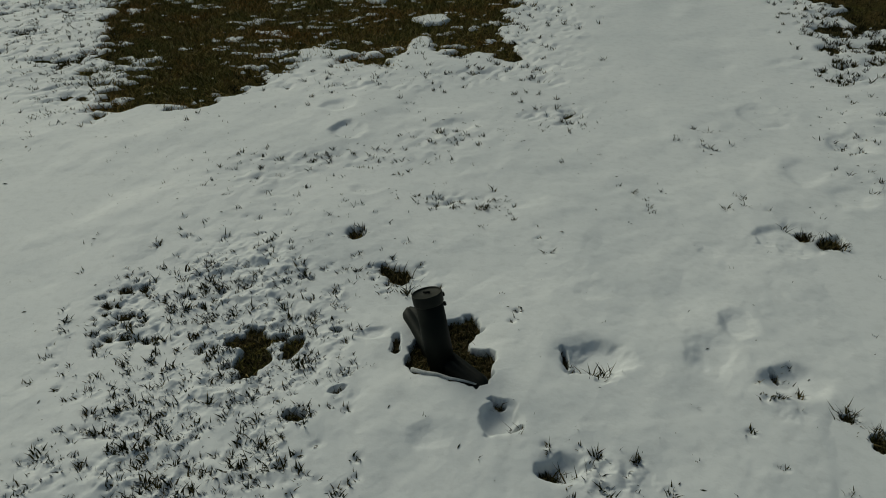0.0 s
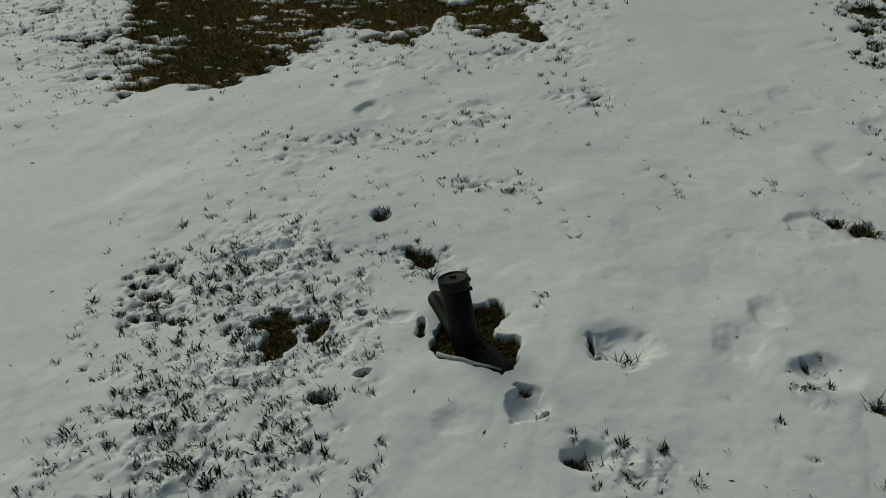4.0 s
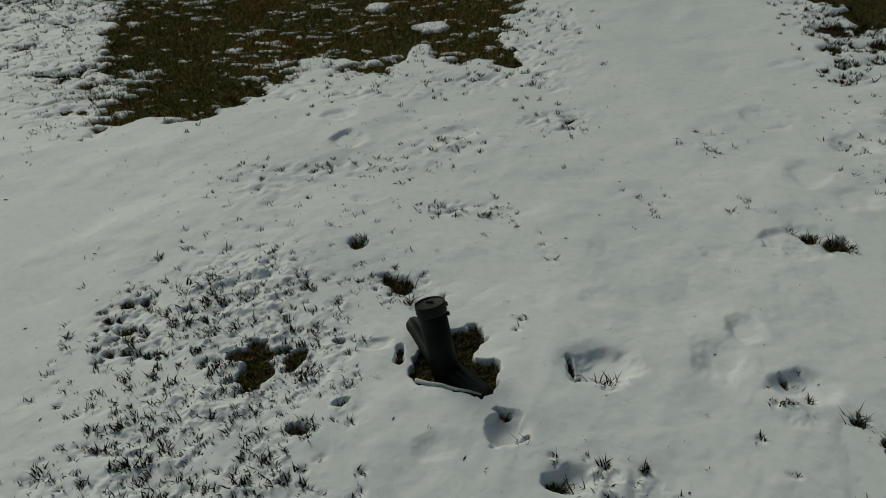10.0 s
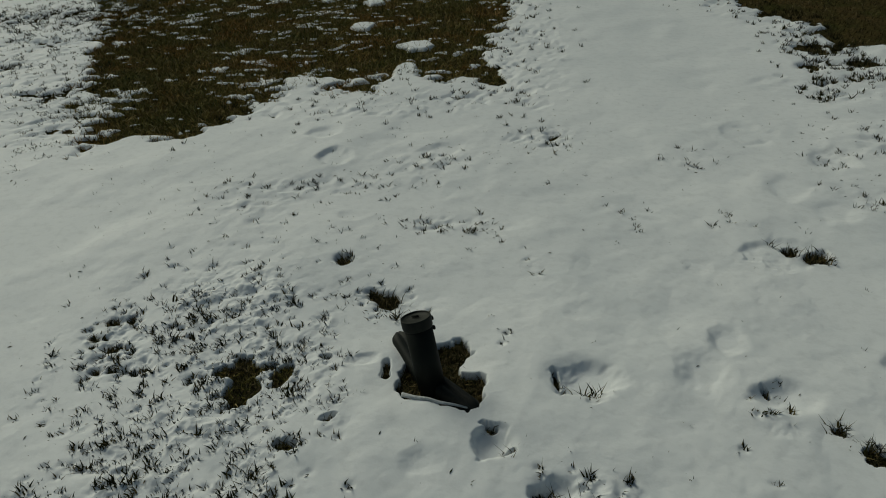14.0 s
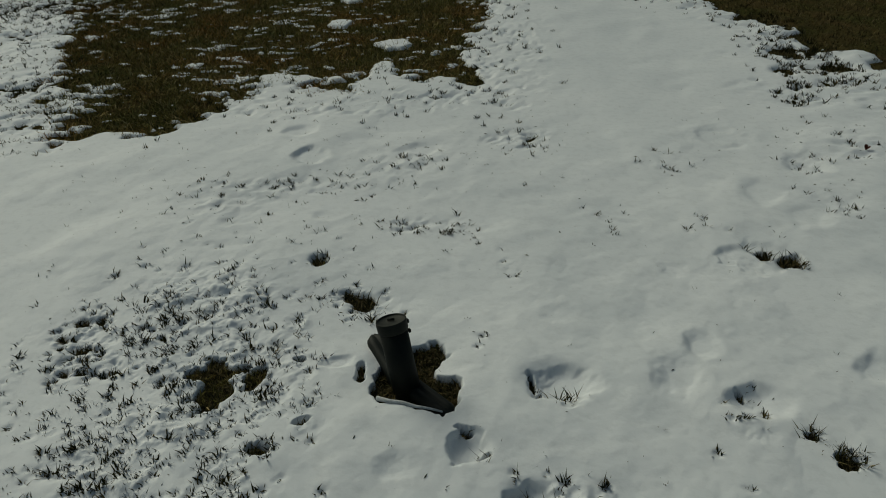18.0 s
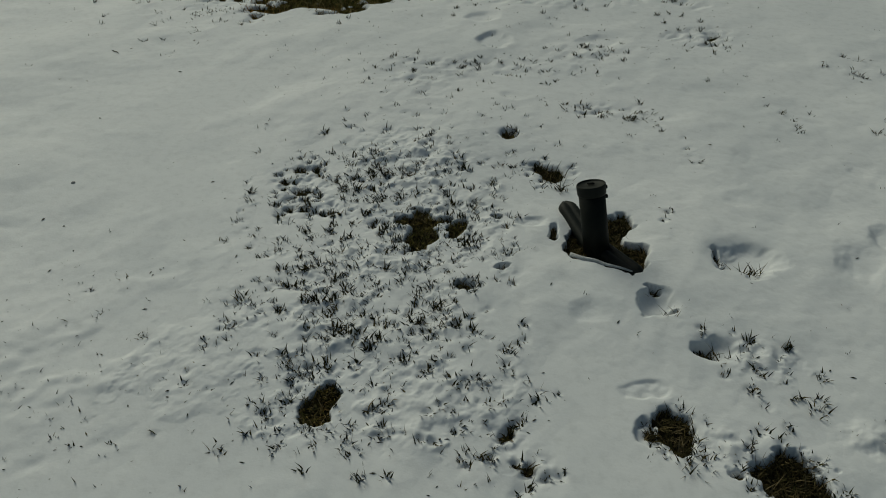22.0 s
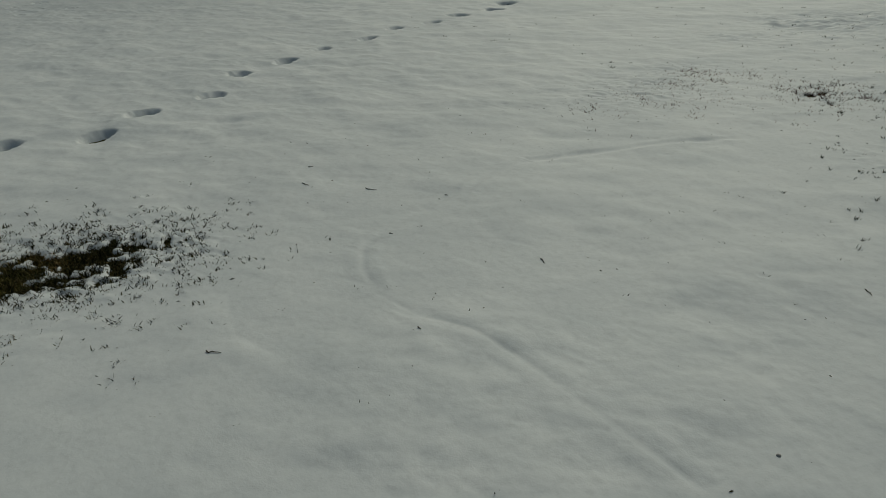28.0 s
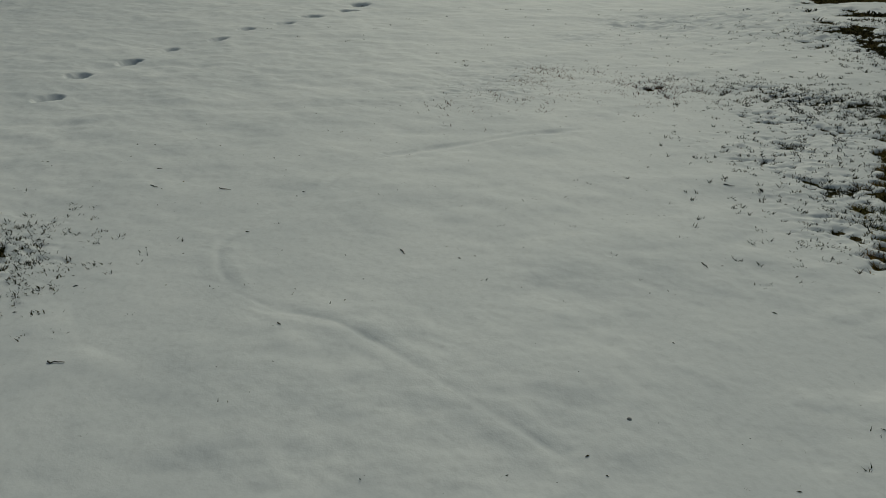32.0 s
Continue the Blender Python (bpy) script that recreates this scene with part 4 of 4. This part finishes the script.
def standpipe():
    base, top = Vector((-0.010, 1.874, soil_z(-0.010, 1.874) - 0.02)), Vector((-0.058, 1.932, 0.212))
    ob = new("standpipe")
    ob.matrix_world = Matrix.Translation(base) @ (top - base).to_track_quat("Z", "Y").to_matrix().to_4x4()
    h = (top - base).length
    part("pipe", lathe([(0, 0), (0.0415, 0), (0.0415, h - 0.02), (0.036, h - 0.02), (0, h - 0.02)]), PLASTIC, ob)
    cap = part("cap", lathe([(0.0417, h - 0.034), (0.0440, h - 0.034), (0.0452, h - 0.030), (0.0458, h - 0.006), (0.0450, h - 0.001), (0.0436, h),
                             (0.0422, h - 0.003), (0.0405, h - 0.0055), (0.012, h - 0.0035), (0, h - 0.0035)]), CAP, ob, "black screw cap with a low rim")
    bm = bmesh.new()
    bmesh.ops.create_cube(bm, size=1, matrix=pose(0, 0, h + 0.001, 0, 0, 35) @ Matrix.Diagonal((0.005, 0.024, 0.007, 1)))
    bmesh.ops.bevel(bm, geom=bm.edges[:], offset=0.0018, segments=2, affect="EDGES")
    part("knob", bm, CAP, cap)
    for k, z in ((158, h - 0.018), (162, h - 0.050)):
        bm = bmesh.new()
        bmesh.ops.create_cube(bm, size=1, matrix=pose(0.0465 * math.cos(radians(k)), 0.0465 * math.sin(radians(k)), z, 0, 0, k) @ Matrix.Diagonal((0.008, 0.012, 0.012, 1)))
        bmesh.ops.bevel(bm, geom=bm.edges[:], offset=0.002, segments=1, affect="EDGES")
        part("lug", bm, CAP, ob)
    return tagged(ob, "green-black plastic pipe with screw cap in a melted hole", "pipe")


def channel_bar(end, start, wide, tall, tip):
    """A ribbed plastic bar on the ground, rounded at its outer end."""
    a, b = Vector(start), Vector(end)
    n, bm, rings = 14, bmesh.new(), []
    section = [(-1, 0), (-1, 0.62), (-0.86, 0.86), (-0.55, 1), (-0.2, 0.95), (-0.08, 0.88), (0.08, 0.88), (0.2, 0.95), (0.55, 1), (0.86, 0.86), (1, 0.62), (1, 0)]
    for i in range(n + 1):
        k = i / n
        narrow = math.sqrt(max(0.0, 1 - max(0.0, (k - 1 + tip) / tip) ** 2)) * 0.70 + 0.30
        low = 1 - 0.35 * max(0.0, (k - 1 + tip) / tip) ** 2
        rings.append([bm.verts.new((k * (b - a).length, wide / 2 * u * narrow, tall * w * low)) for u, w in section])
    for lo, hi in zip(rings, rings[1:]):
        for j in range(len(section)):
            m = (j + 1) % len(section)
            bm.faces.new((lo[j], lo[m], hi[m], hi[j]))
    bm.faces.new(rings[0][::-1])
    bm.faces.new(rings[-1])
    bmesh.ops.recalc_face_normals(bm, faces=bm.faces)
    turn = (b - a).to_track_quat("X", "Z").to_matrix().to_4x4()
    bm.transform(Matrix.Translation(a) @ turn)
    return bm


pipe = standpipe()
foot = tagged(new("pipe_foot"), "dark ribbed plastic foot bars on the ground at the pipe", "pipe foot")
part("bar", channel_bar((-0.138, 2.120, 0.000), (-0.030, 1.915, -0.036), 0.066, 0.036, 0.20), PLASTIC, foot)
part("bar", channel_bar((0.114, 1.754, -0.022), (-0.012, 1.900, -0.028), 0.066, 0.042, 0.16), PLASTIC, foot)


# ---- small litter on the snow ----
def snow_z(x, y):
    return float(snow_top(x, y)[0])


def twig(x, y, length, turn, thick=0.0022, seed=0, label="short dead twig lying on snow", up=0.0, bend=0.08, mat=TWIG):
    r = random.Random(seed)
    pts = [(length * (k / 5 - 0.5), length * bend * r.uniform(-1, 1), length * 0.6 * bend * r.uniform(0, 1) + up * k / 5) for k in range(6)]
    ob = new("twig", bm_mesh("twig", tube(pts, [thick * (1 - 0.12 * k) for k in range(6)], 8, 0.15, seed), mat))
    ob.matrix_world = pose(x, y, snow_z(x, y) + thick * 0.6, 0, 0, turn)
    return tagged(ob, label, "twig", group="twigs on the snow")


LITTER = [(-4.72, 2.07, 0.075, 30), (-3.41, 2.29, 0.05, -20), (-3.46, 0.77, 0.06, 50), (-2.87, 4.2, 0.06, 10), (-2.39, 3.18, 0.055, -35), (-5.02, 1.79, 0.06, 15),
          (-5.31, 1.95, 0.03, 60), (-4.08, 1.86, 0.02, 40), (-3.18, 1.5, 0.02, 0), (-2.31, 8.93, 0.30, 25), (-2.22, 8.86, 0.22, -20)]
for k, (x, y, length, turn) in enumerate(LITTER):
    twig(x, y, length, turn, 0.0035 if length > 0.1 else 0.0028, k)
twig(-0.007, 1.786, 0.20, -17, 0.0070, 40, "pale grey stick frozen into the rim of the melted hole", 0.0, 0.012, RIMED).matrix_world = pose(-0.007, 1.786, max(snow_z(-0.007, 1.776), -0.002) + 0.002, 0, 0, -17)


def pebble():
    bm = bmesh.new()
    bmesh.ops.create_icosphere(bm, subdivisions=3, radius=1)
    for v in bm.verts:
        v.co *= 1 + 0.25 * noise.noise(v.co * 1.3)
    bm.transform(Matrix.Diagonal((0.008, 0.007, 0.005, 1)))
    ob = new("pebble", bm_mesh("pebble", bm, STONE))
    ob.matrix_world = pose(-1.93, 2.01, snow_z(-1.93, 2.01) + 0.001, 0, 0, 20)
    return tagged(ob, "small grey pebble sunk in the snow", "pebble")


def dead_leaf():
    bm = bmesh.new()
    rows = []
    for i in range(9):
        k = i / 8
        w = 0.018 * math.sin(math.pi * (0.06 + 0.9 * k)) ** 0.8
        rows.append([bm.verts.new((0.055 * (k - 0.5), w * u, 0.010 * u * u + 0.016 * math.sin(2.6 * k) * (1 if u >= 0 else 0.6))) for u in (-1, -0.5, 0, 0.5, 1)])
    for lo, hi in zip(rows, rows[1:]):
        for j in range(4):
            bm.faces.new((lo[j], hi[j], hi[j + 1], lo[j + 1]))
    bmesh.ops.solidify(bm, geom=bm.faces[:], thickness=0.0012)
    ob = new("dead_leaf", bm_mesh("dead_leaf", bm, LEAF))
    ob.matrix_world = pose(2.067, 3.521, snow_z(2.067, 3.521) + 0.004, 0, 0, 50) @ Matrix.Scale(0.75, 4)
    return tagged(ob, "curled dry red-brown leaf on the snow", "leaf")


pebble()
dead_leaf()


# ---- fire ring of tan blocks ----
def wall_block(r_in, r_out, half, height, seed):
    r = random.Random(seed)
    bm = bmesh.new()
    cuts = 5
    lo, hi = [], []
    for z, store in ((0, lo), (height, hi)):
        for rad, order in ((r_in, range(cuts)), (r_out, range(cuts - 1, -1, -1))):
            for k in order:
                a = -half + 2 * half * k / (cuts - 1)
                store.append(bm.verts.new((rad * math.cos(a), rad * math.sin(a), z)))
    n = len(lo)
    for j in range(n):
        bm.faces.new((lo[j], lo[(j + 1) % n], hi[(j + 1) % n], hi[j]))
    bm.faces.new(lo[::-1])
    bm.faces.new(hi)
    bmesh.ops.recalc_face_normals(bm, faces=bm.faces)
    sharp = [e for e in bm.edges if e.calc_face_angle(0) > 0.6]
    bmesh.ops.bevel(bm, geom=sharp, offset=0.010, segments=2, affect="EDGES")
    for v in bm.verts:
        v.co += Vector((r.uniform(-1, 1), r.uniform(-1, 1), r.uniform(-0.6, 0.6))) * 0.002
    return bm_mesh("block", bm, BLOCK, False)


def fire_ring():
    ob = new("fire_ring")
    ob.matrix_world = pose(PIT[0], PIT[1], soil_z(*PIT) - 0.03)
    count, tall = 12, 0.138
    meshes = [wall_block(PIT_R - 0.17, PIT_R, math.pi / count - 0.006, tall - 0.004, k) for k in range(3)]
    for course in range(3):
        for k in range(count):
            a = 360 / count * (k + (0.5 if course % 2 else 0.05))
            off = abs((a - 281 + 180) % 360 - 180)
            if course == 2 and off < 88:
                continue
            b = new("block", meshes[(k + course) % 3])
            b.parent = ob
            b.matrix_local = pose(0, 0, course * tall, 0, 0, a + random.uniform(-0.5, 0.5))
    bm = lathe([(0, 0.03), (0.3, 0.035), (PIT_R - 0.16, 0.05)], 24)
    for v in bm.verts:
        v.co.z += 0.03 * noise.noise(v.co * 6)
    part("ash_bed", bm, ASH, ob, "dark wet ash and cinders")
    return tagged(ob, "round fire ring of tan concrete wall blocks, partly snowed in", "fire pit")


fire_ring()
twig(PIT[0] + 0.05, PIT[1] + 0.40, 0.32, 20, 0.006, 51, "dead stick sticking up from the fire ring", 0.0).matrix_world = pose(PIT[0] + 0.1, PIT[1] + 0.42, 0.30, 0, -58, 20)


# ---- trees ----
def limb_path(start, way, length, bend, rng_):
    pts, p, d = [Vector(start)], Vector(start), Vector(way).normalized()
    for k in range(7):
        d = (d + Vector((rng_.uniform(-1, 1), rng_.uniform(-1, 1), rng_.uniform(-0.2, 0.9))) * bend).normalized()
        p = p + d * length / 7
        pts.append(p.copy())
    return pts


def add_tubes(bm, points, radii, sides):
    other = tube(points, radii, sides)
    me = bpy.data.meshes.new("piece")
    other.to_mesh(me)
    other.free()
    bm.from_mesh(me)
    bpy.data.meshes.remove(me)


def bare_tree(place, stems, seed, label, flare):
    """Stems: (lean x, lean y, radius, height, foot x, foot y)."""
    r = random.Random(seed)
    ob = new("tree")
    ob.matrix_world = pose(place[0], place[1], soil_z(*place) - 0.02)
    crown = bmesh.new()
    for lx, ly, radius, height, ox, oy in stems:
        pts = [Vector((ox + lx * z + 0.05 * math.sin(z * 1.7 + seed), oy + ly * z, z)) for z in (-0.1, 0.06, 0.16, 0.35, 0.7, 1.2, 2.0, 3.0, 4.2, height * 0.8, height)]
        rad = [radius * f for f in (flare, flare * 0.96, flare * 0.80, 1 + (flare - 1) * 0.35, 1.04, 1.0, 0.95, 0.86, 0.72, 0.4, 0.12)]
        part("trunk", tube(pts, rad, 18, 0.05, seed), BARK, ob)
        for k in range(9):
            z = height * (0.36 + 0.07 * k)
            at = Vector((ox + lx * z + 0.05 * math.sin(z * 1.7 + seed), oy + ly * z, z))
            a = r.uniform(0, 2 * math.pi)
            limb = limb_path(at, (math.cos(a), math.sin(a), 0.7), height * r.uniform(0.25, 0.42), 0.16, r)
            size = radius * r.uniform(0.22, 0.36)
            part("limb", tube(limb, [size * (1 - 0.12 * j) for j in range(8)], 7), BARK, ob)
            for j in (2, 3, 4, 5, 6, 7):
                for _ in range(2):
                    b = r.uniform(0, 2 * math.pi)
                    path = limb_path(limb[j], (math.cos(b), math.sin(b), 0.6), height * r.uniform(0.07, 0.16), 0.22, r)
                    add_tubes(crown, path, [size * 0.28 * (1 - 0.12 * i) for i in range(8)], 4)
    part("crown", crown, BARK, ob, "bare winter twigs")
    return tagged(ob, label, "tree")


pair = bare_tree(TREE_PAIR, [(-0.12, -0.36, 0.120, 7.0, -0.02, -0.09), (0.0, 0.02, 0.138, 8.0, 0.03, 0.08)], 3, "bare tree forking into two dark stems at the ground", 1.4)
sucker = tube([(0.14, 0.20, 0), (0.19, 0.27, 0.4), (0.17, 0.27, 0.8), (0.10, 0.20, 1.15)], [0.014, 0.012, 0.010, 0.006], 6)
part("sucker", sucker, BARK, pair)
bare_tree(TREE_LEFT, [(-0.02, -0.02, 0.27, 10.0, 0, 0)], 8, "thick bare tree standing on brown lawn", 1.7)
bare_tree(TREE_BIG, [(0.01, 0.0, 0.31, 10.0, 0, 0)], 14, "big bare tree in a dark mulch bed", 1.15)


# ---- mulch and fallen bark ----
def mound(name, place, rx, ry, tall, mat, label, category, seed, ragged=0.13):
    bm = bmesh.new()
    rings = []
    for i in range(1, 22):
        row = []
        for j in range(90):
            a = 2 * math.pi * j / 90
            edge = 1 + ragged * noise.noise((3 * math.cos(a), 3 * math.sin(a), seed)) + 0.5 * ragged * noise.noise((9 * math.cos(a), 9 * math.sin(a), seed))
            x, y = rx * i / 21 * edge * math.cos(a), ry * i / 21 * edge * math.sin(a)
            z = tall * (1 - (i / 21) ** 2.5) + 0.03 * noise.noise((x * 5, y * 5, seed)) * (1 if i < 20 else 0.3)
            row.append(bm.verts.new((x, y, z - (0.06 if i == 21 else 0))))
        rings.append(row)
    top = bm.verts.new((0, 0, tall))
    for j in range(90):
        bm.faces.new((top, rings[0][j], rings[0][(j + 1) % 90]))
    for lo, hi in zip(rings, rings[1:]):
        for j in range(90):
            bm.faces.new((lo[j], hi[j], hi[(j + 1) % 90], lo[(j + 1) % 90]))
    ob = new(name, bm_mesh(name, bm, mat))
    ob.matrix_world = pose(place[0], place[1], soil_z(*place) + 0.0)
    return tagged(ob, label, category, kind="structure")


mound("mulch_bed", (-4.9, 20.6), 2.5, 3.2, 0.10, MULCH, "dark brown bark mulch bed round a tree", "mulch bed", 2.0)
spots = np.stack([-4.9 + 1.2 * rng.randn(500), 20.6 + 1.6 * rng.randn(500), np.full(500, 0.8)], -1)
spots[:, 2] = np.where(((spots[:, 0] + 4.9) / 2.4) ** 2 + ((spots[:, 1] - 20.6) / 3.1) ** 2 < 1, 0.8, 0.2)
grass("bark_chips", spots, 6, 0.12, 0.05, 0.030, 1.2, MULCH, "loose dark bark chips on the mulch bed")
# Mulch-coloured flakes added to darken the gap: bank's shade and wet soil in one.
k, r = rng.uniform(0, 2 * np.pi, 420), np.sqrt(rng.rand(420)) * 1.1
spots = np.stack([-3.32 + 0.26 * r * np.cos(k), 10.30 + 0.66 * r * np.sin(k), np.full(420, 0.8)], -1)
grass("gap_shade_flakes", spots, 8, 0.03, 0.05, 0.012, 1.3, MULCH, "dark flakes added for shade and wet soil in the melted gap beside the fire ring")
mound("leaf_litter", (TREE_PAIR[0] + 0.5, TREE_PAIR[1]), 0.62, 1.1, 0.006, MULCH, "dark fallen bark and litter round the forked tree", "leaf litter", 5.0, 0.8)
spots = np.stack([TREE_PAIR[0] + 0.5 + 0.5 * rng.randn(260), TREE_PAIR[1] + 0.85 * rng.randn(260), np.full(260, 0.8)], -1)
grass("bark_scraps", spots, 5, 0.06, 0.06, 0.016, 1.3, MULCH, "dark scraps of bark and leaves strewn round the forked tree")


# ---- stubble in the next field ----
def stubble():
    r = np.random.RandomState(5)
    verts, tris, n = [], [], 0
    for row in range(14):
        y0 = 25.4 + 0.76 * row
        for x0 in np.arange(-50, 22, 0.20):
            if r.rand() < 0.12:
                continue
            x, y = x0 + 0.06 * r.randn(), y0 + 0.04 * (x0 + 19) * 0.6 + 0.06 * r.randn()
            z = soil_z(x, y) - 0.03
            pts = [np.array([x, y, z])]
            lean = r.randn(2) * 0.16
            pts.append(pts[0] + np.array([lean[0], lean[1], 1.0]) * r.uniform(0.35, 0.85))
            if r.rand() < 0.55:
                pts.append(pts[1] + np.array([r.uniform(-1, 1), r.uniform(-0.5, 0.5), r.uniform(-1.0, 0.4)]) * r.uniform(0.15, 0.45))
            w = r.uniform(0.012, 0.020)
            for a, b in zip(pts, pts[1:]):
                for p in (a, b):
                    verts += [p + (w, 0, 0), p + (-w / 2, w, 0), p + (-w / 2, -w, 0)]
                tris += [(n + i, n + (i + 1) % 3, n + 3 + i) for i in range(3)] + [(n + (i + 1) % 3, n + 3 + (i + 1) % 3, n + 3 + i) for i in range(3)]
                n += 6
    return tagged(new("corn_stubble", tri_mesh("corn_stubble", verts, tris, STALK)), "broken dry corn stalks standing in a snowy field", "stubble", kind="stuff")


stubble()
